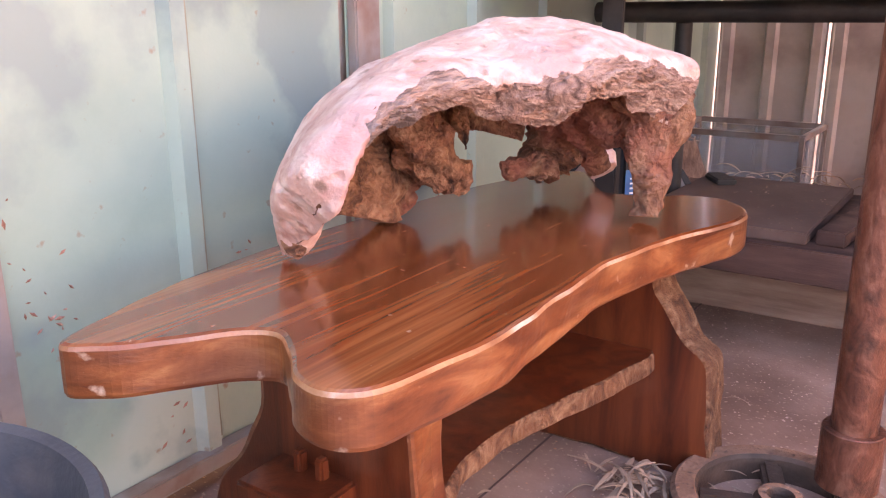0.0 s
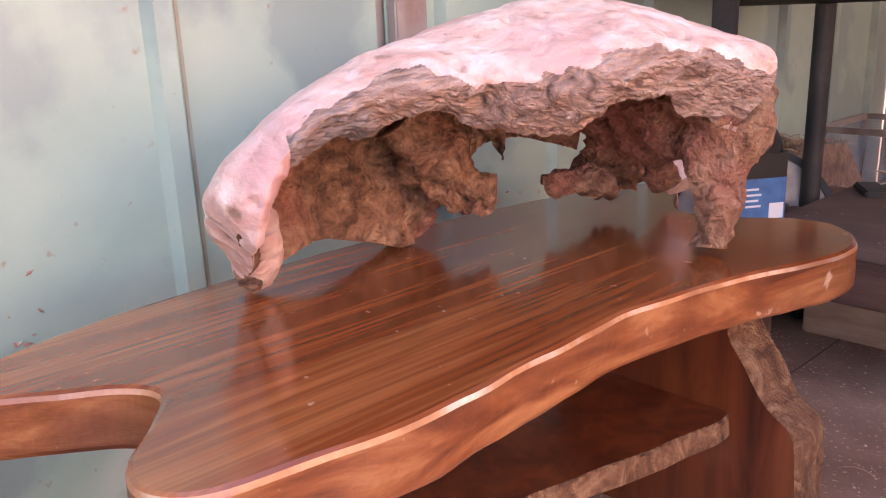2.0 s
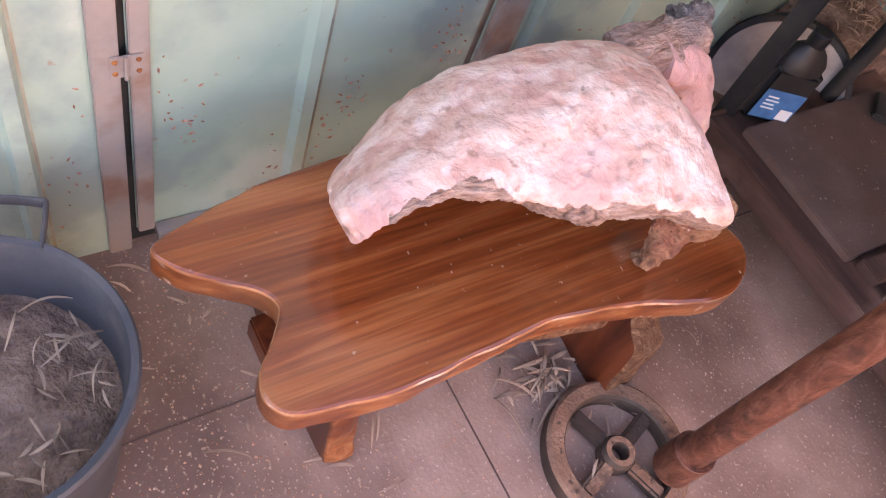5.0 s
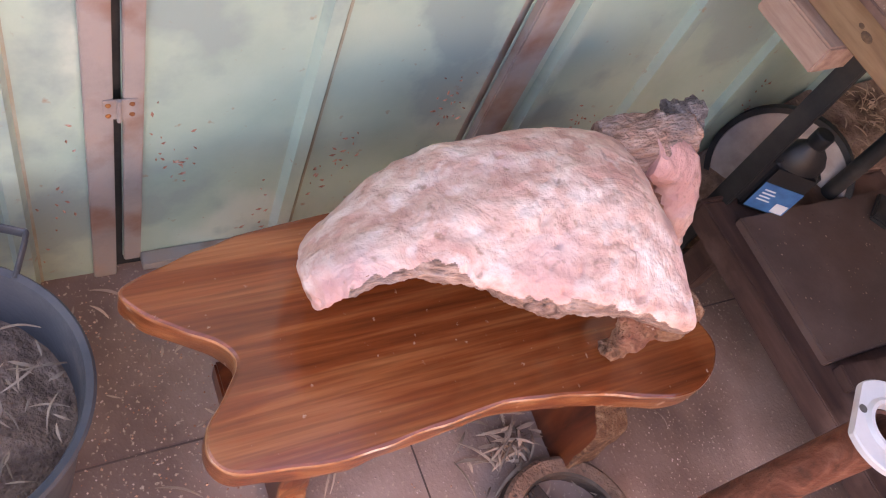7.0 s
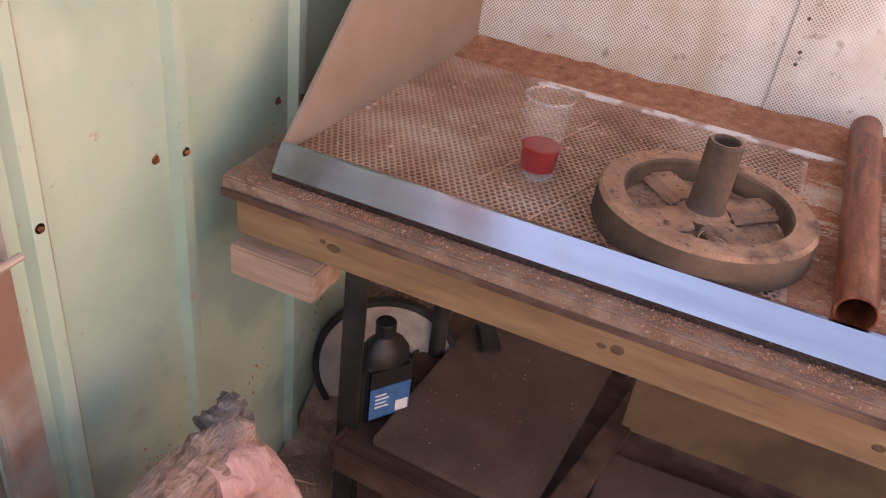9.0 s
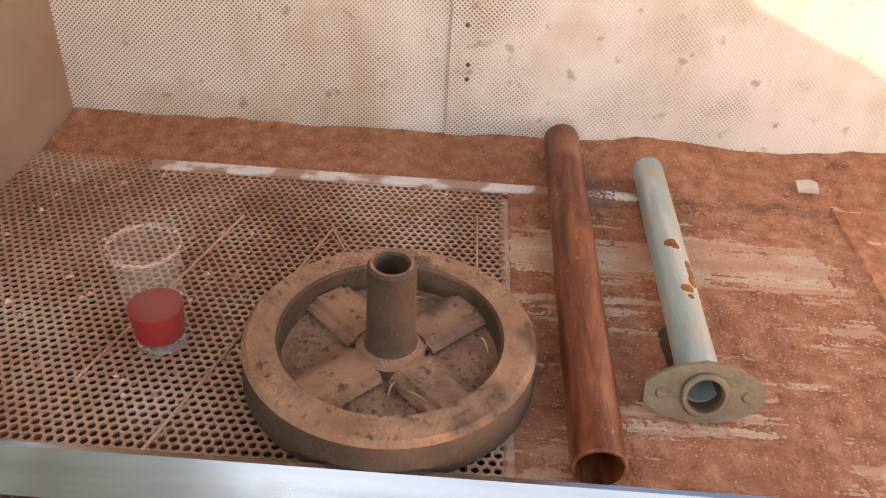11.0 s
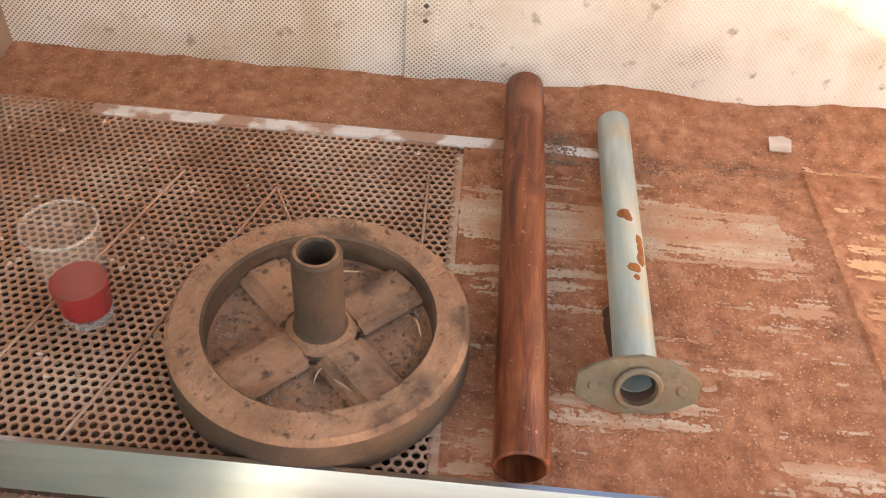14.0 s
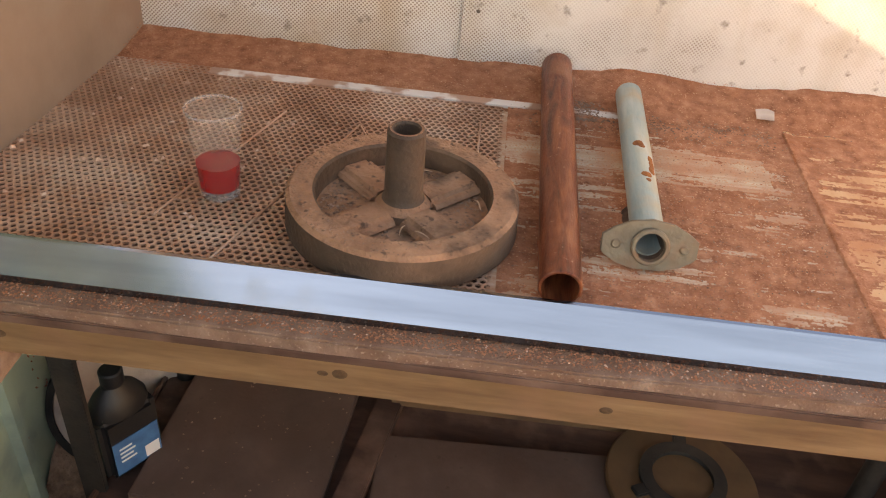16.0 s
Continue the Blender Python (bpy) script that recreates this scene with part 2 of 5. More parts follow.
LEDGE = mat("dusty_front_ply", [(0.16, 0.092, 0.066), (0.25, 0.155, 0.115), (0.34, 0.23, 0.175)], 26, 0.95, 0.8, stain=(0.20, 0.105, 0.070), stain_scale=6, stain_at=(0.48, 0.66), speck=(0.42, 0.29, 0.22), speck_scale=190, speck_at=0.60, fine=260, dist=0.005)
PLYW = mat("stained_plywood", [(0.10, 0.052, 0.026), (0.16, 0.086, 0.042), (0.21, 0.12, 0.06)], 5, 0.7, 0.15, stain=(0.08, 0.04, 0.022), stain_scale=5, stain_at=(0.5, 0.62))
STONE = mat("pale_worn_disc", [(0.36, 0.29, 0.26), (0.48, 0.41, 0.37), (0.56, 0.50, 0.46)], 10, 0.9, 0.3, stain=(0.26, 0.18, 0.15), stain_scale=8)
PAPER = mat("white_printed_paper", [(0.76, 0.76, 0.76), (0.80, 0.80, 0.80)], 4, 0.6, 0.02)
RED = mat("red_ink", [(0.50, 0.08, 0.04), (0.66, 0.17, 0.08), (0.42, 0.06, 0.04)], 30, 0.6, 0)
ORAN = mat("orange_ink", [(0.62, 0.22, 0.05), (0.58, 0.36, 0.12), (0.45, 0.15, 0.05)], 30, 0.6, 0)
LEAFI = mat("green_ink", [(0.22, 0.34, 0.08), (0.40, 0.46, 0.16), (0.52, 0.50, 0.26)], 30, 0.6, 0)
DARKI = mat("dark_ink", [(0.04, 0.035, 0.03), (0.10, 0.085, 0.07)], 30, 0.6, 0)
GREYI = mat("grey_ink", [(0.40, 0.41, 0.44), (0.50, 0.51, 0.54)], 12, 0.6, 0)
BLUEI = mat("pale_blue_ink", [(0.42, 0.50, 0.66), (0.28, 0.36, 0.56)], 40, 0.6, 0)
LABELB = mat("blue_label", [(0.03, 0.10, 0.24), (0.05, 0.20, 0.42)], 30, 0.4, 0)
LABELW = mat("white_label", [(0.70, 0.72, 0.74), (0.74, 0.76, 0.78)], 12, 0.5, 0)
YARD = mat("unseen_yard_timber", [(0.40, 0.28, 0.19), (0.52, 0.38, 0.27)], 3, 0.8, 0.2, stretch=(4, 4, 0.5))


GRAIN = mat("pale_sawdust_grains", [(0.44, 0.20, 0.115), (0.58, 0.31, 0.19), (0.68, 0.42, 0.28)], 90, 0.95, 0.3)
CHIP = mat("pale_wood_chips", [(0.44, 0.26, 0.19), (0.58, 0.39, 0.30), (0.68, 0.52, 0.42)], 30, 0.8, 0.3)
KNOT = mat("dark_pine_knot", [(0.045, 0.024, 0.013), (0.09, 0.048, 0.024), (0.16, 0.09, 0.045)], 60, 0.7, 0.3)


def perforated(name, cols, pitch, hole):
    m = mat(name, cols, 3.5, 0.65, 0, stain=(0.42, 0.27, 0.13), stain_scale=3.6, stain_at=(0.53, 0.74), speck=(0.22, 0.17, 0.14), speck_scale=30, speck_at=0.62, streak=((0.55, 0.47, 0.38), 12, (1, 1, 0.25), 0.52, 0.75, 0.6))
    nt = m.node_tree
    n, l = nt.nodes, nt.links
    b = n["Principled BSDF"]
    tc = n["Texture Coordinate"]
    vo = n.new("ShaderNodeTexVoronoi")
    vo.inputs["Scale"].default_value, vo.inputs["Randomness"].default_value = 1.0, 0.0
    mp = n.new("ShaderNodeMapping")
    mp.inputs["Scale"].default_value = (1 / pitch, 0.0, 1 / pitch)
    mp.inputs["Rotation"].default_value = (0, radians(45), 0)
    mp.inputs["Location"].default_value = (0, 0.0, 0)
    l.new(tc.outputs["Object"], mp.inputs["Vector"])
    l.new(mp.outputs[0], vo.inputs["Vector"])
    mr = n.new("ShaderNodeMapRange")
    mr.inputs["From Min"].default_value, mr.inputs["From Max"].default_value = hole, hole + 0.08
    l.new(vo.outputs["Distance"], mr.inputs["Value"])
    src = b.inputs["Base Color"].links[0].from_socket
    mx = n.new("ShaderNodeMix")
    mx.data_type = "RGBA"
    sx = n.new("ShaderNodeSeparateXYZ")
    l.new(tc.outputs["Object"], sx.inputs[0])
    cl = n.new("ShaderNodeTexNoise")
    cl.inputs["Scale"].default_value, cl.inputs["Detail"].default_value = 7.0, 5
    l.new(tc.outputs["Object"], cl.inputs["Vector"])
    ad = n.new("ShaderNodeMath")
    ad.operation = "MULTIPLY_ADD"
    ad.inputs[1].default_value = 0.45
    l.new(sx.outputs[0], ad.inputs[0])
    l.new(cl.outputs["Fac"], ad.inputs[2])
    fill = n.new("ShaderNodeMapRange")
    fill.inputs["From Min"].default_value, fill.inputs["From Max"].default_value, fill.inputs["To Max"].default_value = 0.72, 1.0, 0.85
    l.new(ad.outputs[0], fill.inputs["Value"])
    top = n.new("ShaderNodeMath")
    top.operation = "MAXIMUM"
    l.new(mr.outputs[0], top.inputs[0])
    l.new(fill.outputs[0], top.inputs[1])
    l.new(top.outputs[0], mx.inputs["Factor"])
    mx.inputs["A"].default_value = (0.21, 0.14, 0.10, 1)
    l.new(src, mx.inputs["B"])
    l.new(mx.outputs["Result"], b.inputs["Base Color"])
    bp = n.new("ShaderNodeBump")
    bp.inputs["Strength"].default_value, bp.inputs["Distance"].default_value = 0.5, 0.001
    l.new(mr.outputs[0], bp.inputs["Height"])
    l.new(bp.outputs[0], b.inputs["Normal"])
    return m


BACKM = perforated("white_perforated_sheet", [(0.58, 0.55, 0.52), (0.70, 0.67, 0.64), (0.76, 0.74, 0.72)], 0.0054, 0.27)


def glass_mat(name, colour, rough=0.02, ior=1.45):
    m = bpy.data.materials.new(name)
    m.use_nodes = True
    b = m.node_tree.nodes["Principled BSDF"]
    b.inputs["Base Color"].default_value = (*colour, 1)
    b.inputs["Roughness"].default_value, b.inputs["Transmission Weight"].default_value, b.inputs["IOR"].default_value = rough, 1.0, ior
    return m


GLASS = glass_mat("clear_dusty_glass", (0.50, 0.46, 0.43), 0.18, 1.3)
GLASS.node_tree.nodes["Principled BSDF"].inputs["Transmission Weight"].default_value = 0.0
GLASS.node_tree.nodes["Principled BSDF"].inputs["Alpha"].default_value = 0.07
GLASSRIM = glass_mat("thick_glass", (0.80, 0.72, 0.70), 0.1, 1.3)
GLASSRIM.node_tree.nodes["Principled BSDF"].inputs["Transmission Weight"].default_value = 0.0
GLASSRIM.node_tree.nodes["Principled BSDF"].inputs["Alpha"].default_value = 0.16
PANE = glass_mat("dusty_tank_glass", (0.5, 0.55, 0.6), 0.2, 1.2)
PANE.node_tree.nodes["Principled BSDF"].inputs["Transmission Weight"].default_value = 0.0
PANE.node_tree.nodes["Principled BSDF"].inputs["Alpha"].default_value = 0.25
JUICE = glass_mat("red_cordial", (0.50, 0.003, 0.006), 0.05, 1.2)
JUICE.node_tree.nodes["Principled BSDF"].inputs["Transmission Weight"].default_value = 0.6


# ---- building helpers ----
def mesh_of(name, bm, material, smooth=False):
    bmesh.ops.recalc_face_normals(bm, faces=bm.faces)
    if smooth:
        for e in bm.edges:
            if len(e.link_faces) == 2 and e.calc_face_angle(0) > 0.5:
                e.smooth = False
    me = bpy.data.meshes.new(name)
    bm.to_mesh(me)
    bm.free()
    for mt in (material if isinstance(material, (list, tuple)) else [material]):
        me.materials.append(mt)
    if smooth:
        for p in me.polygons:
            p.use_smooth = True
    return me


def part(name, bm, material, parent, label="", smooth=False):
    ob = new(name, mesh_of(name, bm, material, smooth))
    ob.parent = parent
    return tagged(ob, label)


def thing(name, label, category, at=(0, 0, 0), turn=0.0, group=""):
    ob = new(name)
    ob.empty_display_size = 0.05
    ob.matrix_world = pose(*at, 0, 0, turn)
    return tagged(ob, label, category, group)


def whole(name, bm, material, label, category, at=(0, 0, 0), turn=0.0, smooth=False, group="", kind=""):
    ob = new(name, mesh_of(name, bm, material, smooth))
    ob.matrix_world = pose(*at, 0, 0, turn)
    return tagged(ob, label, category, group, kind)


def box(x0, x1, y0, y1, z0, z1, bevel=0.002, bm=None, m=None, seg=2, cuts=0, wob=0.0):
    own = bmesh.new()
    bmesh.ops.create_cube(own, size=1.0)
    for v in own.verts:
        v.co = Vector(((x0 + x1) / 2 + v.co.x * (x1 - x0), (y0 + y1) / 2 + v.co.y * (y1 - y0), (z0 + z1) / 2 + v.co.z * (z1 - z0)))
    if cuts:
        longest = max(x1 - x0, y1 - y0, z1 - z0)
        es = [e for e in own.edges if e.calc_length() > 0.8 * longest]
        bmesh.ops.subdivide_edges(own, edges=es, cuts=cuts)
    if bevel:
        es = [e for e in own.edges if len(e.link_faces) == 2 and e.calc_face_angle(0) > 0.5]
        bmesh.ops.bevel(own, geom=es, offset=bevel, segments=seg, affect="EDGES", clamp_overlap=True)
    if wob:
        for v in own.verts:
            v.co += noise.noise_vector(v.co * 9) * wob
    if m is not None:
        own.transform(m)
    if bm is None:
        return own
    me = bpy.data.meshes.new("tmp")
    own.to_mesh(me)
    own.free()
    bm.from_mesh(me)
    bpy.data.meshes.remove(me)
    return bm


def lathe(profile, seg=48, bm=None, m=None):
    """A closed or open profile of (radius, z) turned about z."""
    bm = bm or bmesh.new()
    m = m or Matrix()
    rings = []
    for r, z in profile:
        if r < 1e-6:
            rings.append([bm.verts.new(m @ Vector((0, 0, z)))])
        else:
            rings.append([bm.verts.new(m @ Vector((r * math.cos(2 * math.pi * i / seg), r * math.sin(2 * math.pi * i / seg), z))) for i in range(seg)])
    for a, b in zip(rings, rings[1:]):
        for i in range(seg):
            j = (i + 1) % seg
            if len(a) == 1:
                bm.faces.new((a[0], b[i], b[j]))
            elif len(b) == 1:
                bm.faces.new((a[i], a[j], b[0]))
            else:
                bm.faces.new((a[i], a[j], b[j], b[i]))
    return bm


def aim(p0, p1):
    d = Vector(p1) - Vector(p0)
    return Matrix.Translation(p0) @ d.to_track_quat("Z", "Y").to_matrix().to_4x4(), d.length


def pipe(p0, p1, r, r_in, seg=32, bm=None):
    m, n = aim(p0, p1)
    e = 0.0015
    return lathe([(r_in, 0), (r - e, 0), (r, e), (r, n * 0.33), (r, n * 0.66), (r, n - e), (r - e, n), (r_in, n), (r_in, 0)], seg, bm, m)


def rod(p0, p1, r, seg=10, bm=None):
    m, n = aim(p0, p1)
    return lathe([(0, 0), (r, 0), (r, n), (0, n)], seg, bm, m)


def smooth_path(pts, n, closed=False):
    """Catmull-Rom through pts, n steps a span."""
    pts = [Vector(p) for p in pts]
    out = []
    k = len(pts)
    for i in range(k if closed else k - 1):
        if closed:
            a, b, c, d = (pts[(i + j - 1) % k] for j in range(4))
        else:
            a, b, c, d = (pts[min(k - 1, max(0, i + j - 1))] for j in range(4))
        for s in range(n):
            t = s / n
            out.append(0.5 * ((2 * b) + (c - a) * t + (2 * a - 5 * b + 4 * c - d) * t * t + (3 * b - a - 3 * c + d) * t ** 3))
    if not closed:
        out.append(pts[-1])
    return out


def prism(loop, frame_m, thick, rim=0.006, wob=0.0, worn=False):
    """A plank of the outline loop (2D), with rounded rims; local z is its thickness."""
    bm = bmesh.new()
    k = len(loop)
    cen = sum((Vector((p[0], p[1])) for p in loop), Vector((0, 0))) / k
    nrm = []
    for i in range(k):
        a, b = Vector(loop[i - 1][:2]), Vector(loop[(i + 1) % k][:2])
        t = (b - a).normalized()
        nrm.append(Vector((t.y, -t.x)))
    area = sum(loop[i - 1][0] * loop[i][1] - loop[i][0] * loop[i - 1][1] for i in range(k))
    sgn = 1 if area > 0 else -1
    rings = []
    for inset, z in ((rim, 0), (rim * 0.3, rim * 0.3), (0, rim), (0, thick * 0.35), (0, thick * 0.65), (0, thick - rim), (rim * 0.3, thick - rim * 0.3), (rim, thick)):
        ring = []
        for i in range(k):
            p = Vector(loop[i][:2]) - nrm[i] * sgn * inset
            w = wob * noise.noise(Vector((p.x * 22, p.y * 22, z * 30))) if 0 < z < thick else wob * 0.5 * noise.noise(Vector((p.x * 22, p.y * 22, z * 30)))
            p = p + nrm[i] * sgn * w
            ring.append(bm.verts.new(frame_m @ Vector((p.x, p.y, z))))
        rings.append(ring)
    side = []
    for a, b in zip(rings, rings[1:]):
        for i in range(k):
            side.append(bm.faces.new((a[i], a[(i + 1) % k], b[(i + 1) % k], b[i])))
    bm.faces.new(rings[0])
    bm.faces.new(rings[-1])
    for n_f, f in enumerate(side):
        f.material_index = 1 if n_f < 5 * k or not worn else (2 if n_f < 6 * k else 0)
    return bm


# ---- setting ----
WALL_X, BACK_Y = -1.0, 3.25


def rib_sheet(along, height, ribs, width, depth, base, normal, z0=0.0, flute=0.006):
    """A ribbed steel sheet: along is (axis start, end); ribs are the axis places of the ribs."""
    a0, a1 = along
    prof = [(a0, 0.0)]
    for r in sorted(ribs):
        prof += [(r - width * 0.5, 0.0), (r - width * 0.28, depth), (r + width * 0.28, depth), (r + width * 0.5, 0.0)]
    prof.append((a1, 0.0))
    bm = bmesh.new()
    cols = []
    for z in (z0, z0 + height):
        for off in (0.0, -0.0015):
            cols.append([bm.verts.new(base(a, d + off, z)) for a, d in prof])
    f0, b0, f1, b1 = cols
    for i in range(len(prof) - 1):
        bm.faces.new((f0[i], f0[i + 1], f1[i + 1], f1[i]))
        bm.faces.new((b0[i], b1[i], b1[i + 1], b0[i + 1]))
        bm.faces.new((f0[i], b0[i], b0[i + 1], f0[i + 1]))
        bm.faces.new((f1[i], f1[i + 1], b1[i + 1], b1[i]))
    for c in (0, -1):
        bm.faces.new((f0[c], f1[c], b1[c], b0[c]))
    return bm


# ground
bm = bmesh.new()
bmesh.ops.create_grid(bm, x_segments=2, y_segments=2, size=60)
whole("ground", bm, CONC, "dusty reddish brown concrete floor with fine grit", "ground", kind="structure")

# green wall: fixed sheet, door leaf, fixed sheet
WALL_H = 1.75
gw = thing("wall_west", "pale green ribbed steel shed wall with a hinged door", "wall")
tagged(gw, kind="structure")
on_x = lambda a, d, z: Vector((WALL_X + d, a, z))
part("left_sheet", rib_sheet((-3.0, 0.494), WALL_H, [-2.6, -2.3, -2.0, -1.7, -1.4, -1.1, -0.8, -0.5, -0.2, 0.08, 0.34], 0.04, 0.018, on_x, 1), GREEN, gw)
part("door_sheet", rib_sheet((0.506, 1.148), WALL_H - 0.07, [0.81], 0.042, 0.018, on_x, 1, 0.05), GREEN, gw, "green ribbed door leaf")
part("right_sheet", rib_sheet((1.165, BACK_Y), WALL_H, [1.285, 1.56, 1.865, 2.17, 2.47, 2.78, 3.08], 0.04, 0.018, on_x, 1), GREEN, gw)
# Strips added behind the door gaps block light; the black one paints gap shade.
part("door_stop", box(WALL_X - 0.06, WALL_X - 0.01, 0.40, 0.60, -0.05, WALL_H, 0.002), BLACKS, gw)
part("door_stop", box(WALL_X - 0.06, WALL_X - 0.01, 1.05, 1.26, -0.05, WALL_H, 0.002), ZINC, gw)
part("sill", box(WALL_X - 0.06, WALL_X - 0.01, 0.601, 1.049, -0.05, 0.10, 0.002), ZINC, gw)
part("left_frame", box(WALL_X + 0.001, WALL_X + 0.012, 0.452, 0.493, 0.0, WALL_H, 0.002), ZINC, gw, "dusty galvanised frame upright")
part("door_stile", box(WALL_X + 0.001, WALL_X + 0.012, 0.507, 0.537, 0.05, WALL_H - 0.02, 0.002), ZINC, gw, "dusty galvanised door stile")
part("jamb", box(WALL_X + 0.0, WALL_X + 0.022, 1.168, 1.232, 0.0, WALL_H, 0.003), ZINC, gw, "brownish steel door jamb")
part("bottom_rail", box(WALL_X + 0.001, WALL_X + 0.03, 0.538, 1.145, 0.03, 0.055, 0.002), ZINC, gw, "dusty bottom door rail")
part("brace", box(WALL_X + 0.019, WALL_X + 0.025, 0.54, 1.145, 0.905, 0.952, 0.001), ZINC, gw, "flat galvanised door brace")
hinge = part("hinge", box(WALL_X + 0.0125, WALL_X + 0.0155, 0.478, 0.527, 0.475, 0.518, 0.001), ZINC, gw, "small steel butt hinge with screws")
part("pin", rod((WALL_X + 0.018, 0.5, 0.473), (WALL_X + 0.018, 0.5, 0.520), 0.0035), ZINC, hinge)
for yy in (0.485, 0.519):
    for zz in (0.485, 0.508):
        part("screw", lathe([(0, 0.003), (0.003, 0.0025), (0.0045, 0.0)], 10, None, pose(WALL_X + 0.0155, yy, zz, 0, 90, 0)), ORNG, hinge)
# Brown lines at the rib feet paint gathered rust and rib shade.
for yy, z0 in ((0.835, 0.06), (0.362, 0.0), (1.308, 0.0), (1.583, 0.0)):
    part("rust_line", box(WALL_X + 0.0002, WALL_X + 0.0012, yy - 0.0025, yy + 0.0025, z0, WALL_H - 0.03, 0), RUSTSHADE, gw)
latch = part("latch", box(WALL_X + 0.026, WALL_X + 0.04, 1.105, 1.215, 0.905, 0.925, 0.003), ZINC, gw, "worn steel sliding latch")
part("bolt", rod((WALL_X + 0.05, 1.09, 0.915), (WALL_X + 0.05, 1.23, 0.925), 0.006), ZINC, latch)
for yy, zz in ((1.285, 0.926), (1.56, 0.932), (1.512, 0.931), (1.815, 0.930), (1.865, 0.926)):
    part("wall_screw", lathe([(0, 0.006), (0.004, 0.005), (0.005, 0.0), (0.008, 0.0)], 10, None, pose(WALL_X + (0.018 if min(abs(yy - r) for r in (1.285, 1.56, 1.865)) < 0.01 else 0.001), yy, zz, 0, 90, 0)), RUST, gw)

# back wall and added yard fences
on_y = lambda a, d, z: Vector((a, BACK_Y - d, z))
bw = thing("wall_north", "pale corrugated steel back wall with light showing between sheets", "wall")
tagged(bw, kind="structure")
cuts_x = [-1.0, -0.62, -0.135, 0.35, 0.83, 1.31, 1.79]
for a, b in zip(cuts_x, cuts_x[1:]):
    n_r = 3
    part("sheet", rib_sheet((a + 0.004, b - 0.004), 2.1, [a + 0.035 + (b - a - 0.07) * k / (n_r - 1) for k in range(n_r)], 0.05, 0.018, on_y, 1), PALE, bw)
# Unseen wall added to bounce warm sun onto the bench.
whole("wall_east", box(2.5, 2.55, 0.3, 3.3, 0, 2.0, 0.004), YARD, "unseen timber wall added to bounce warm light", "fence", kind="structure")
# Unseen fence added to close the yard and shape the sky light.
whole("wall_south", box(-1.0, 9.0, -8.05, -8.0, 0, 1.9, 0.004), YARD, "unseen fence added to shape the light", "fence", kind="structure")

# Both sheets lie out of view; the bench roof is added for shade.
on_z = lambda a, d, z: Vector((a, z, 2.06 + d))
whole("ceiling", rib_sheet((-1.1, -0.88), 1.6, [-0.99], 0.05, 0.018, on_z, 1, -0.36), PALE, "corrugated steel eave above the green wall", "ceiling", kind="structure")
whole("ceiling", rib_sheet((-1.1, 0.12), 2.2, [-0.95 + 0.2 * i for i in range(6)], 0.05, 0.018, on_z, 1, 1.25), PALE, "unseen corrugated roof sheet added to shade the bench end", "ceiling", kind="structure")

# ---- slab table ----
table = thing("coffee_table", "live-edge red timber slab coffee table with glossy varnish", "table", (-0.6, 0.95, 0))
TI = Matrix.Translation((0.6, -0.95, 0))
outline = [(-0.735, 0.452), (-0.695, 0.466), (-0.655, 0.515), (-0.622, 0.562), (-0.587, 0.581), (-0.548, 0.556), (-0.508, 0.520), (-0.468, 0.510), (-0.434, 0.535),
           (-0.418, 0.610), (-0.408, 0.690), (-0.414, 0.790), (-0.420, 0.885), (-0.421, 0.965), (-0.409, 1.050), (-0.382, 1.160), (-0.352, 1.255), (-0.360, 1.328),
           (-0.405, 1.384), (-0.465, 1.382), (-0.530, 1.345), (-0.590, 1.335), (-0.640, 1.400), (-0.684, 1.474), (-0.728, 1.472), (-0.770, 1.390), (-0.805, 1.20), (-0.815, 0.98), (-0.808, 0.78), (-0.792, 0.63), (-0.765, 0.525)]
loop = smooth_path([(x, y, 0) for x, y in outline], 7, True)
loop = [(p.x + 0.0025 * noise.noise(Vector((p.x * 14, p.y * 14, 3))), p.y) for p in loop]
bm = prism(loop, TI @ Matrix.Translation((0, 0, 0.355)), 0.055, 0.006, 0.003, True)
bm.faces.ensure_lookup_table()
for f in bmesh.ops.inset_individual(bm, faces=[bm.faces[-1]], thickness=0.016)["faces"]:
    f.material_index = 3
part("slab", bm, [SLAB, EDGE, WORN, SAP], table, "glossy red-brown timber slab with pale live edge")


def leg_plank(y0, y1, pts):
    lp = smooth_path([(x, z, 0) for x, z in pts], 6, True)
    m = TI @ Matrix.Translation((0, y1, 0)) @ Matrix.Rotation(radians(90), 4, "X")
    return prism([(p.x, p.y) for p in lp], m, y1 - y0, 0.005, 0.008)


part("leg", leg_plank(0.655, 0.712, [(-0.50, 0.350), (-0.485, 0.22), (-0.462, 0.06), (-0.46, 0.004), (-0.60, 0.002), (-0.78, 0.004), (-0.80, 0.09), (-0.785, 0.15), (-0.74, 0.20), (-0.70, 0.27), (-0.69, 0.350), (-0.6, 0.3545)]), [LEGW, EDGE], table, "broad dark red plank leg with live edge")
part("leg", leg_plank(1.225, 1.300, [(-0.475, 0.350), (-0.45, 0.29), (-0.405, 0.225), (-0.366, 0.185), (-0.362, 0.10), (-0.37, 0.004), (-0.55, 0.002), (-0.74, 0.004), (-0.78, 0.10), (-0.75, 0.22), (-0.71, 0.30), (-0.70, 0.350), (-0.6, 0.3545)]), [LEGW, BARK], table, "broad dark red plank leg with live edge")
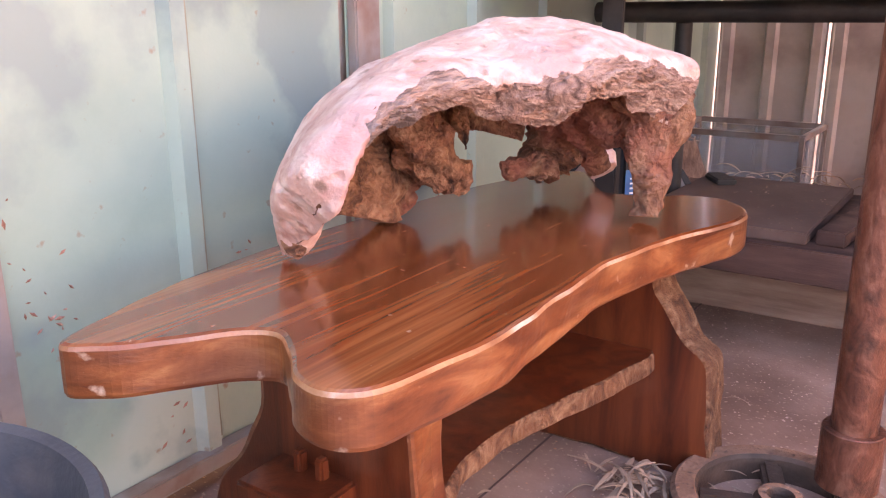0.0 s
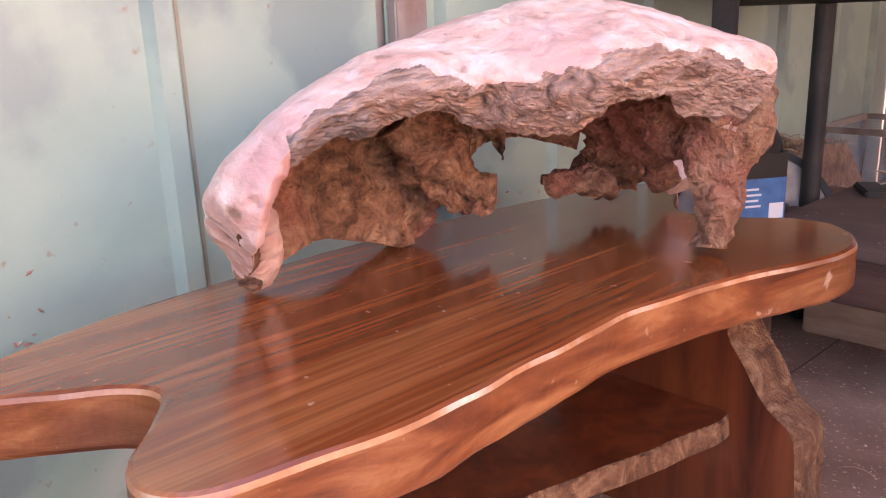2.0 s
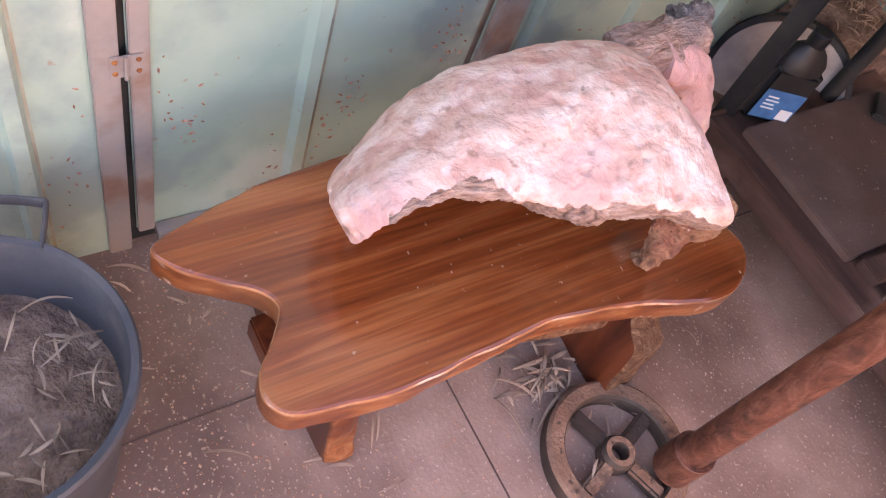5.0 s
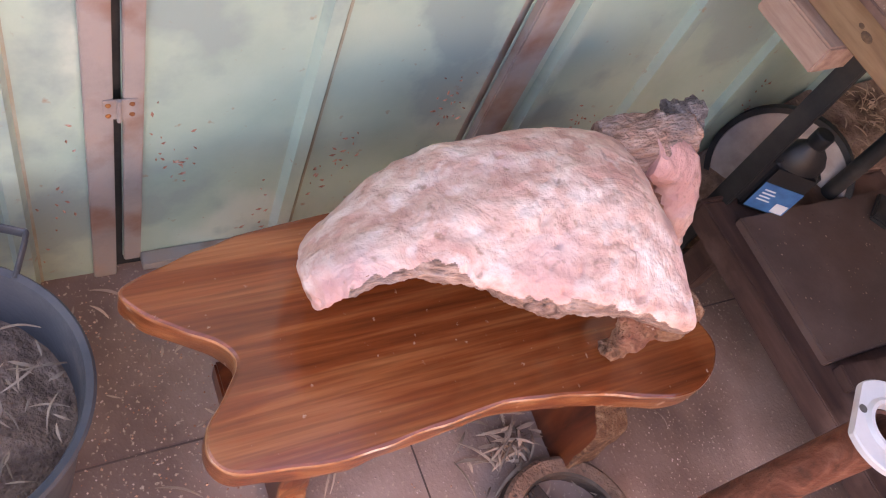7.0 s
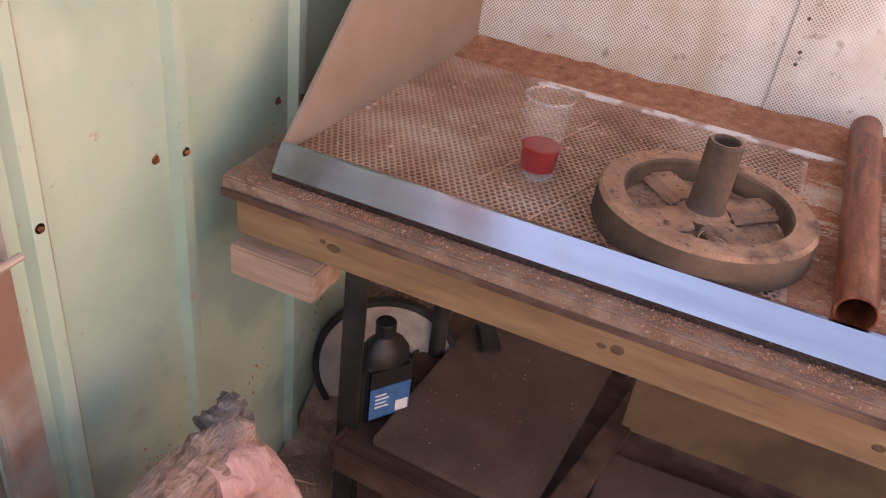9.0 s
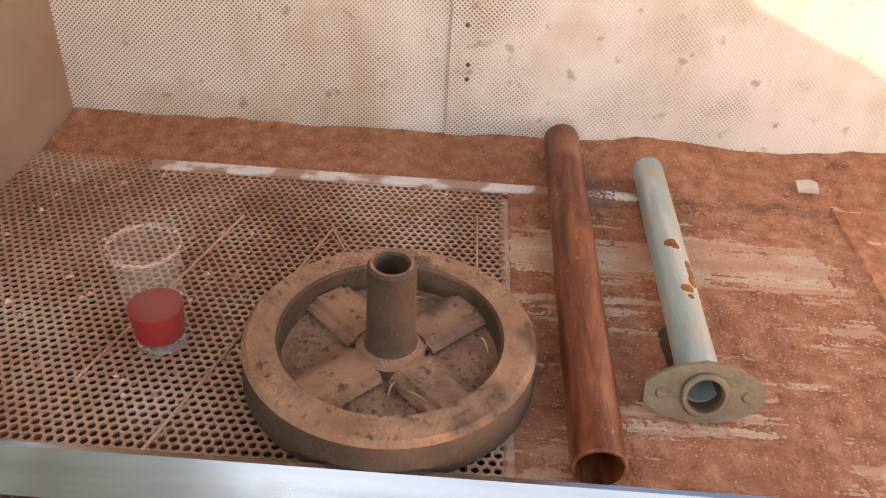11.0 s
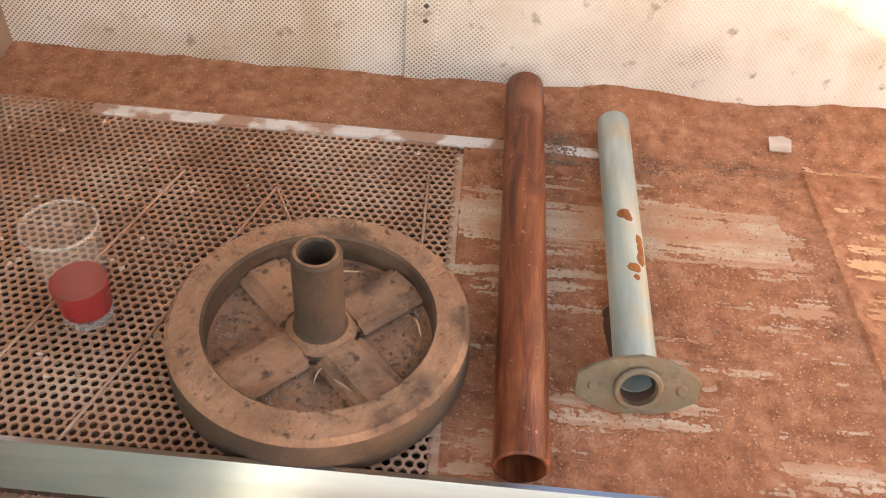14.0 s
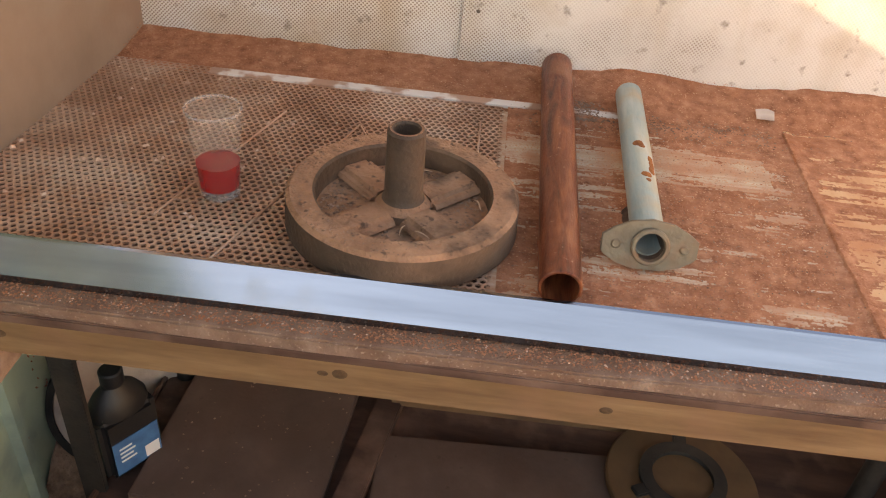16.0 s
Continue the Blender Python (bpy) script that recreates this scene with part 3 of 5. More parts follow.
sl = smooth_path([(-0.50, 0.70, 0), (-0.515, 0.80, 0), (-0.51, 0.90, 0), (-0.485, 1.02, 0), (-0.462, 1.12, 0), (-0.455, 1.23, 0), (-0.6, 1.232, 0), (-0.72, 1.23, 0), (-0.735, 1.0, 0), (-0.72, 0.70, 0), (-0.6, 0.698, 0)], 6, True)
part("lower_shelf", prism([(p.x, p.y) for p in sl], TI @ Matrix.Translation((0, 0, 0.166)), 0.030, 0.004, 0.005), [LEGW, BARK], table, "dusty live-edge stretcher shelf")
part("tenon", box(-0.672, -0.562, 0.585, 0.66, 0.168, 0.222, 0.004, None, TI), LEGW, table, "through tenon with wedge pins")
for xx in (-0.628, -0.597):
    part("peg", box(xx - 0.006, xx + 0.006, 0.634, 0.648, 0.216, 0.246, 0.003, None, TI), LEGW, table)

# ---- burl ----
burl = thing("tree_burl", "bleached pink hollow tree burl with a rough brown underside", "wood burl", (-0.62, 0.96, 0.41))
BI = Matrix.Translation((0.62, -0.96, -0.41))
LIP = [(-0.736, 0.748, 0.428), (-0.632, 0.702, 0.478), (-0.600, 0.722, 0.556), (-0.594, 0.796, 0.580), (-0.562, 0.882, 0.588), (-0.512, 0.965, 0.566), (-0.474, 1.056, 0.592), (-0.430, 1.160, 0.555)]
BROW = [(-0.732, 0.742, 0.434), (-0.608, 0.684, 0.500), (-0.572, 0.708, 0.582), (-0.564, 0.790, 0.612), (-0.532, 0.875, 0.618), (-0.480, 0.957, 0.612), (-0.440, 1.052, 0.628), (-0.398, 1.168, 0.605)]
SHOULDER = [(-0.732, 0.730, 0.446), (-0.630, 0.668, 0.535), (-0.606, 0.722, 0.604), (-0.602, 0.802, 0.634), (-0.570, 0.886, 0.645), (-0.520, 0.966, 0.652), (-0.472, 1.060, 0.662), (-0.415, 1.168, 0.642)]
RIDGE = [(-0.740, 0.732, 0.448), (-0.672, 0.678, 0.530), (-0.660, 0.755, 0.606), (-0.662, 0.845, 0.640), (-0.657, 0.948, 0.666), (-0.630, 1.052, 0.684), (-0.585, 1.138, 0.686), (-0.535, 1.190, 0.662)]
BACK = [(-0.752, 0.744, 0.438), (-0.730, 0.720, 0.498), (-0.762, 0.798, 0.556), (-0.782, 0.895, 0.590), (-0.780, 1.002, 0.614), (-0.766, 1.116, 0.630), (-0.735, 1.200, 0.628), (-0.660, 1.235, 0.595)]
BASE = [(-0.757, 0.760, 0.413), (-0.765, 0.795, 0.432), (-0.772, 0.850, 0.445), (-0.770, 0.920, 0.425), (-0.770, 0.990, 0.414), (-0.785, 1.090, 0.505), (-0.765, 1.180, 0.520), (-0.700, 1.240, 0.500)]
NU, NV = 259, 160


def curve_at(pts):
    return smooth_path(pts, NU // (len(pts) - 1), False)


cl, cw, cs, cr, cb, c0 = (curve_at(c) for c in (LIP, BROW, SHOULDER, RIDGE, BACK, BASE))
nu = len(cl)
P = [[None] * (NV + 1) for _ in range(nu)]
for i in range(nu):
    row = smooth_path([c0[i], cb[i], cr[i], cs[i], cw[i], cl[i]], NV // 5, False)
    for j in range(NV + 1):
        P[i][j] = row[j]


def lump(p, s, k):
    return noise.fractal(p * s + Vector((k, k, k)), 1.0, 2.0, 4)


bm = bmesh.new()
outer, inner = [], []
mid = NV // 2
turn_out = -1 if (P[nu // 2 + 1][mid] - P[nu // 2 - 1][mid]).cross(P[nu // 2][mid + 1] - P[nu // 2][mid - 1]).z < 0 else 1
for i in range(nu):
    ro, ri = [], []
    for j in range(NV + 1):
        du = P[min(i + 1, nu - 1)][j] - P[max(i - 1, 0)][j]
        dv = P[i][min(j + 1, NV)] - P[i][max(j - 1, 0)]
        nn = du.cross(dv).normalized() * turn_out
        u, v = i / (nu - 1), j / NV
        edge = min(u, 1 - u) * 6
        edge = min(1, edge)
        lipw = min(1, max(0, (v - 0.74) / 0.12))
        p = P[i][j]
        o = p + nn * (0.006 * lump(p, 7, 1) + 0.0028 * lump(p, 22, 5) - 0.005 * max(0.0, noise.noise(p * 42 + Vector((3, 8, 1))) - 0.42) / 0.3)
        # ragged front lip
        rag = 0.018 * lump(Vector((p.x, p.y, 0)), 16, 9) * max(0, (v - 0.85) / 0.15)
        o = o + dv.normalized() * rag + nn * lipw * edge * (0.007 * lump(p, 26, 11) + 0.005 * lump(p, 70, 13)) * (0.4 + 0.6 * min(1, max(0, (u - 0.25) / 0.15)))
        th = (0.013 + 0.012 * abs(lump(p, 13, 2)) + 0.016 * abs(lump(p, 34, 3))) * (0.55 + 0.45 * min(1, u / 0.4)) * (0.7 if 0.35 < v < 0.9 else 1.0)
        q = o - nn * th * (0.25 + 0.75 * edge)
        ro.append(bm.verts.new(BI @ o))
        ri.append(bm.verts.new(BI @ q))
    outer.append(ro)
    inner.append(ri)
for i in range(nu - 1):
    for j in range(NV):
        f = bm.faces.new((outer[i][j], outer[i + 1][j], outer[i + 1][j + 1], outer[i][j + 1]))
        if j / NV > (0.92 if i < nu * 0.28 else 0.74) + 0.09 * noise.noise(P[i][j] * 15) + 0.05 * noise.noise(P[i][j] * 60):
            f.material_index = 2
        f = bm.faces.new((inner[i][j], inner[i][j + 1], inner[i + 1][j + 1], inner[i + 1][j]))
        f.material_index = 0 if i < nu * 0.05 else 1
for i in range(nu - 1):
    for j in (0, NV):
        f = bm.faces.new((outer[i][j], outer[i + 1][j], inner[i + 1][j], inner[i][j]))
        f.material_index = 1
for j in range(NV):
    for i in (0, nu - 1):
        f = bm.faces.new((outer[i][j], outer[i][j + 1], inner[i][j + 1], inner[i][j]))
        f.material_index = 1 if i else 0
part("shell", bm, [PINK, ROUGHW, BARKG], burl, "smooth bleached pink outer shell, rough inside", True)


def gnarl(path, radii, seg=26, rings=34, rough=0.012, flat=1.0, k=0):
    """A knobbly limb through the path."""
    pts = smooth_path(path, rings // (len(path) - 1))
    bm = bmesh.new()
    rr = smooth_path([(r, 0, 0) for r in radii], rings // (len(path) - 1))
    prev = None
    up = Vector((0.3, 1, 0.2)).normalized()
    for i, p in enumerate(pts):
        t = (pts[min(i + 1, len(pts) - 1)] - pts[max(0, i - 1)]).normalized()
        a = t.cross(up).normalized()
        b = t.cross(a)
        ring = []
        for s in range(seg):
            an = 2 * math.pi * s / seg
            q = p + (a * math.cos(an) + b * math.sin(an) * flat) * rr[i].x
            q += (q - p).normalized() * (rough * lump(q, 18, 4 + k) + rough * 0.5 * lump(q, 50, 7 + k))
            ring.append(bm.verts.new(BI @ q))
        if prev:
            for s in range(seg):
                bm.faces.new((prev[s], prev[(s + 1) % seg], ring[(s + 1) % seg], ring[s]))
        else:
            bm.faces.new(ring)
        prev = ring
    bm.faces.new(prev)
    return bm


part("low_toe", gnarl([(-0.690, 0.738, 0.500), (-0.712, 0.748, 0.470), (-0.730, 0.756, 0.444), (-0.738, 0.760, 0.426)], [0.022, 0.026, 0.024, 0.016], rough=0.005, k=20), PINK, burl, "blunt pink toe resting on the slab", True)
part("toe_scar", gnarl([(-0.716, 0.744, 0.446), (-0.724, 0.747, 0.436), (-0.730, 0.750, 0.426)], [0.012, 0.017, 0.011], rough=0.010, k=22), ROUGHW, burl, "dark scar on the toe", True)
part("toe", gnarl([(-0.460, 1.170, 0.585), (-0.462, 1.182, 0.53), (-0.458, 1.175, 0.47), (-0.454, 1.163, 0.420)], [0.036, 0.034, 0.024, 0.019]), ROUGHW, burl, "gnarled toe resting on the slab", True)
part("haunch", gnarl([(-0.480, 1.12, 0.61), (-0.468, 1.165, 0.595), (-0.452, 1.192, 0.560), (-0.452, 1.195, 0.510)], [0.03, 0.038, 0.042, 0.032], rough=0.014, k=2), ROUGHW, burl, "", True)
part("inner_wall", gnarl([(-0.66, 1.19, 0.60), (-0.60, 1.20, 0.585), (-0.55, 1.20, 0.56), (-0.50, 1.185, 0.53)], [0.045, 0.045, 0.045, 0.03], rough=0.016, k=9), ROUGHW, burl, "", True)
part("lobe", gnarl([(-0.630, 1.225, 0.570), (-0.655, 1.270, 0.505), (-0.665, 1.250, 0.462), (-0.672, 1.140, 0.470)], [0.045, 0.046, 0.034, 0.007], rough=0.02, k=3), ROUGHW, burl, "", True)
part("nub", gnarl([(-0.60, 1.21, 0.57), (-0.585, 1.225, 0.53), (-0.575, 1.235, 0.495), (-0.565, 1.245, 0.460)], [0.035, 0.028, 0.020, 0.012], rough=0.012, k=4), ROUGHW, burl, "", True)
part("hanging_shard", gnarl([(-0.73, 1.11, 0.60), (-0.735, 1.12, 0.56), (-0.735, 1.125, 0.53), (-0.735, 1.13, 0.495)], [0.022, 0.017, 0.012, 0.005], rough=0.012, k=12), ROUGHW, burl, "", True)
part("jag", gnarl([(-0.735, 0.96, 0.57), (-0.715, 1.00, 0.51), (-0.695, 1.035, 0.47), (-0.685, 1.055, 0.45)], [0.04, 0.036, 0.028, 0.014], rough=0.02, k=15), ROUGHW, burl, "", True)
part("stub", gnarl([(-0.73, 1.20, 0.585), (-0.735, 1.28, 0.595), (-0.735, 1.335, 0.602), (-0.735, 1.385, 0.605)], [0.055, 0.051, 0.045, 0.036], rough=0.016, k=5), BARKG, burl, "furrowed pinkish branch stub", True)
part("broken_tip", gnarl([(-0.755, 1.35, 0.615), (-0.757, 1.385, 0.622), (-0.758, 1.412, 0.626)], [0.030, 0.027, 0.020], rough=0.022, k=9), SNAG, burl, "grey broken branch tip", True)
part("flank", gnarl([(-0.71, 1.27, 0.60), (-0.695, 1.35, 0.572), (-0.652, 1.372, 0.50), (-0.605, 1.36, 0.44)], [0.042, 0.042, 0.038, 0.026], rough=0.008, k=6), PINK, burl, "", True)

# ---- work bench ----
BENCH_TURN = 3.7
bench = thing("work_bench", "dusty plywood work bench with pine apron on a black steel frame", "workbench", (-0.93, 1.588, 0), BENCH_TURN)
L = 1.80


top = box(0.0, L, -0.012, 0.82, 0.872, 0.905, 0.003, None, None, 2, 40, 0.0012)
for v in top.verts:
    if v.co.y < 0.0:
        v.co.z += 0.005 * noise.noise(Vector((v.co.x * 3.1, 2.0, 0.5))) - 0.002
        v.co.y += 0.006 * noise.noise(Vector((v.co.x * 2.3, 7.0, 0.5)))
part("plywood_top", top, [LEDGE], bench, "dust-covered plywood top with a wavy front edge")
part("ply_edge", box(0.002, L, -0.016, -0.0105, 0.868, 0.884, 0.002), SHELFW, bench)
part("apron", box(0.02, L, 0.0, 0.04, 0.795, 0.8715, 0.003), PINE, bench, "knotty pine apron beam")
for xx, zz, rx, rz in ((0.205, 0.832, 0.017, 0.011), (0.185, 0.838, 0.008, 0.006), (0.668, 0.834, 0.014, 0.012), (0.645, 0.832, 0.010, 0.007), (1.02, 0.828, 0.012, 0.009), (1.42, 0.84, 0.013, 0.010)):
    part("knot", lathe([(0, 0.0012), (0.7, 0.001), (1.0, 0.0)], 18, None, pose(xx, -0.0001, zz, 90, 0, 0) @ Matrix.Diagonal((rx * 0.75, rz * 0.7, 0.6, 1))), KNOT, bench)
part("end_block", box(0.03, 0.19, -0.035, 0.06, 0.735, 0.794, 0.004), GREYW, bench, "short weathered timber block under the apron")
part("side_panel", prism([(0.05, 0.905), (0.05, 0.95), (0.31, 1.22), (0.55, 1.44), (0.78, 1.52), (0.78, 0.905)], Matrix(((0.058, 0, 1, 0.068), (1, 0, 0, 0), (0, 1, 0, 0), (0, 0, 0, 1))), 0.008, 0.001), [PLAST, PLAST], bench, "dusty sloping side panel")
part("back_sheet", box(0.063, L, 0.765, 0.772, 0.905, 1.75, 0.001), BACKM, bench, "stained white perforated back sheet")
seam = part("seam", box(0.752, 0.800, 0.7605, 0.7645, 0.958, 1.75, 0.001), BACKM, bench, "overlapping seam of the back sheet")
for zz in (1.06, 1.085, 1.15, 1.25, 1.35):
    part("rivet", lathe([(0, 0.002), (0.003, 0.0012), (0.004, 0)], 10, None, pose(0.778 + 0.006 * math.sin(zz * 60), 0.7603, zz, 90, 0, 0)), DARKI, seam)
part("rail", prism([(0.022, 0.905), (0.020, 0.918), (0.047, 0.960), (0.052, 0.961), (0.055, 0.905)], Matrix(((0, 0, 1, 0.075), (1, 0, 0, 0), (0, 1, 0, 0), (0, 0, 0, 1))), L - 0.075, 0.001), [ALU, ALU], bench, "bright aluminium front lip")
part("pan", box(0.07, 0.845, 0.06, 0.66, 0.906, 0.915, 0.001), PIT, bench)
part("tin_sheet", box(0.846, 1.355, 0.06, 0.60, 0.906, 0.940, 0.002), TIN, bench, "tin sheet smeared with sawdust")
part("border", box(1.36, L, 0.06, 0.70, 0.906, 0.944, 0.003), PLYL, bench)
# bank of sawdust along the back
bm = bmesh.new()
nx, ny = 220, 14
grid = []
for i in range(nx + 1):
    x = 0.064 + (L - 0.07) * i / nx
    col = []
    for j in range(ny + 1):
        s = j / ny
        y = 0.60 + 0.164 * s
        h = 0.938 + 0.030 * s ** 1.5 * (0.7 + 0.5 * noise.noise(Vector((x * 5, 0, 1)))) + 0.004 * noise.fractal(Vector((x * 20, y * 20, 2)), 1, 2, 4) + 0.02 * max(0, x - 0.7) * s
        col.append(bm.verts.new((x, y, h if j else 0.9)))
    grid.append(col)
for i in range(nx):
    for j in range(ny):
        bm.faces.new((grid[i][j], grid[i + 1][j], grid[i + 1][j + 1], grid[i][j + 1]))
part("sawdust_bank", bm, DUST, bench, "bank of red sawdust", True)
part("white_strip", box(0.30, 1.07, 0.612, 0.636, 0.938, 0.9452, 0.001), WHITE, bench, "flaking white metal strip")
# honeycomb grate
bm = bmesh.new()
pitch = 0.0118
R = pitch / math.sqrt(3)
r_in = R * 0.70
dy = R * 1.5
zt = 0.942
row = 0
y = 0.064
ang = [radians(30 + 60 * k) for k in range(6)]
while y < 0.640:
    x = 0.068 + (pitch / 2 if row % 2 else 0)
    while x < 0.850:
        o = [bm.verts.new((x + R * math.cos(a), y + R * math.sin(a), zt)) for a in ang]
        h = [bm.verts.new((x + r_in * math.cos(a), y + r_in * math.sin(a), zt)) for a in ang]
        d = [bm.verts.new((x + r_in * math.cos(a), y + r_in * math.sin(a), zt - 0.003)) for a in ang]
        for k in range(6):
            k2 = (k + 1) % 6
            bm.faces.new((o[k], o[k2], h[k2], h[k]))
            bm.faces.new((h[k], h[k2], d[k2], d[k]))
        x += pitch
    y += dy
    row += 1
me = bpy.data.meshes.new("grate")
bm.to_mesh(me)
bm.free()
me.materials.append(MESHM)
gr = new("grate", me)
gr.parent = bench
tagged(gr, "dusty perforated steel grate with small hexagonal holes", kind="stuff")
# steel frame below
part("frame_rail", pipe((0.0, 0.503, 0.697), (L, 0.503, 0.697), 0.025, 0.020), BLACKS, bench, "black steel pipe rail", True)
part("frame_post", pipe((0.222, 0.503, 0.0), (0.222, 0.503, 0.672), 0.020, 0.016), BLACKS, bench, "black steel post", True)
for xx, yy in ((1.62, 0.31), (1.62, 0.10)):
    part("frame_post", pipe((xx, yy, 0.0), (xx, yy, 0.82), 0.021, 0.016), BLACKS, bench, "black steel post")
part("frame_post", box(0.134, 0.180, 0.176, 0.190, 0.0, 0.8715, 0.002), BLACKS, bench, "flat black steel upright")
# Unseen end panel added to keep light from under the bench.
part("end_panel", box(L - 0.03, L - 0.012, 0.045, 0.80, 0.0, 0.871, 0.002), SHELFW, bench, "unseen end panel added to darken under the bench")

# lower shelf
shelf = thing("low_shelf", "dusty dark red timber shelf under the bench", "shelf", (-0.775, 1.722, 0), 0)
part("deck", box(0.0, 1.75, 0.0, 0.62, 0.225, 0.252, 0.003), SHELFW, shelf)
part("front_edge", box(0.0, 1.75, -0.012, -0.001, 0.19, 0.258, 0.003), SHELFW, shelf)
part("side_edge", box(-0.012, -0.001, -0.012, 0.62, 0.19, 0.258, 0.003), SHELFW, shelf)
for xx in (0.03, 1.6):
    for yy in (0.05, 0.55):
        part("foot", box(xx, xx + 0.07, yy, yy + 0.05, 0.0, 0.2245, 0.003), SHELFW, shelf)
whole("board", box(0, 0.362, 0, 0.53, 0, 0.024, 0.003), BOARD, "dusty brown square board lying on the shelf", "board", (-0.712, 1.765, 0.2525))

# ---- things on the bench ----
def dust_tops_shade_sides(bm):
    """Dust on faces that look up; darker iron elsewhere, with side shade in its colour."""
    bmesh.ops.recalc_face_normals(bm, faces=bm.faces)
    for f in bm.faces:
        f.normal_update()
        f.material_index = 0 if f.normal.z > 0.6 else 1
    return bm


def spoked_wheel(name, at, label, hub_h, hub_r, bore, turn=0):
    w = thing(name, label, "wheel", at, turn)
    ro, ri, h = 0.166, 0.124, 0.055
    part("rim", dust_tops_shade_sides(lathe([(ri, 0.0), (ro - 0.004, 0.0), (ro, 0.004), (ro - 0.002, h - 0.006), (ro - 0.008, h), (ri + 0.003, h), (ri, h - 0.004), (ri, 0.0)], 96)), [IRON, IRONB], w, "", True)
    part("web", lathe([(0.028, 0.008), (ri + 0.001, 0.008), (ri + 0.001, 0.018), (0.028, 0.018), (0.028, 0.008)], 64), IRON, w)
    for k in range(4):
        sp = box(0.030, ri + 0.002, -0.024, 0.024, 0.0175, 0.035, 0.006)
        for v in sp.verts:
            v.co.y *= 1.0 + 0.55 * (0.035 - v.co.z) / 0.0175
        sp.transform(pose(0, 0, 0, 0, 0, 90 * k + 48))
        part("spoke", sp, IRON, w)
    part("hub", dust_tops_shade_sides(lathe([(bore, 0.01), (hub_r + 0.014, 0.012), (hub_r + 0.012, 0.030), (hub_r + 0.003, 0.040), (hub_r, 0.048), (hub_r - 0.001, hub_h - 0.004), (hub_r - 0.004, hub_h), (bore + 0.002, hub_h), (bore, hub_h - 0.003), (bore, 0.01)], 48)), [IRON, IRONB], w, "", True)
    return w


spoked_wheel("spoked_wheel", (-0.229, 1.847, 0.9425), "dusty cast iron four-spoked wheel with hub, lying on the grate", 0.150, 0.0275, 0.018)

rp = thing("steel_pipe", "long rusty brown steel pipe lying on the bench", "pipe", (0.0, 1.69, 0.97))
part("tube", pipe((0.002, 0.022, 0.0), (-0.036, 0.685, 0.012), 0.0285, 0.0245, 40), RUST, rp, "", True)

gp = thing("flanged_pipe", "blue-grey galvanised pipe with a flange plate and rust spots", "pipe", (0.118, 1.837, 0.976))
part("tube", pipe((0, 0, 0), (-0.016, 0.49, -0.008), 0.0235, 0.019, 36), GREY, gp, "", True)
FM = pose(0, -0.006, 0.0, 72, 0, 5)
half = [(-0.066, -0.014), (-0.066, 0.012), (-0.052, 0.022), (-0.03, 0.033), (0.0, 0.038)]
fl = half + [(-x, z) for x, z in reversed(half[:-1])] + [(0.045, -0.027), (0.02, -0.034), (-0.02, -0.034), (-0.045, -0.027)]


def bored_plate(outline, hole, thick, m, seg=72):
    """A plate of the outline with a round hole through it."""
    bm = bmesh.new()
    rings = []
    for z, grow in ((0.0, 1.0), (thick - 0.0008, 1.0), (thick, 0.985)):
        for inner in (False, True):
            ring = []
            for i in range(seg):
                a = 2 * math.pi * i / seg
                d = Vector((math.cos(a), math.sin(a)))
                r = hole
                if not inner:
                    for p, q in zip(outline, outline[1:] + outline[:1]):
                        e = Vector((q[0] - p[0], q[1] - p[1]))
                        den = d.x * e.y - d.y * e.x
                        if abs(den) < 1e-9:
                            continue
                        t = (p[0] * e.y - p[1] * e.x) / den
                        u = (p[0] * d.y - p[1] * d.x) / den
                        if t > 0 and -1e-6 <= u <= 1 + 1e-6:
                            r = t * grow
                ring.append(bm.verts.new(m @ Vector((d.x * r, d.y * r, z))))
            rings.append(ring)
    o0, i0, o1, i1, o2, i2 = rings
    for a, b in ((i0, o0), (o0, o1), (o1, o2), (o2, i2), (i2, i1), (i1, i0)):
        for k in range(seg):
            bm.faces.new((a[k], a[(k + 1) % seg], b[(k + 1) % seg], b[k]))
    return bm


part("flange", bored_plate(fl, 0.0195, 0.006, FM), FLNG, gp, "dull steel flange plate")
part("collar", lathe([(0.020, 0.0062), (0.0265, 0.0062), (0.0265, 0.0105), (0.0245, 0.0125), (0.021, 0.0125), (0.020, 0.0115), (0.020, 0.0062)], 40, None, FM), FLNG, gp, "", True)
part("bore", lathe([(0.0194, 0.004), (0.0185, -0.02), (0.0185, -0.14), (0.0, -0.14)], 32, None, FM), IRONB, gp, "dark pipe bore", True)
for xx in (-0.047, 0.047):
    part("bolt_head", lathe([(0, 0.0085), (0.005, 0.0085), (0.007, 0.0062)], 10, None, FM @ Matrix.Translation((xx, 0, 0))), FLNG, gp)
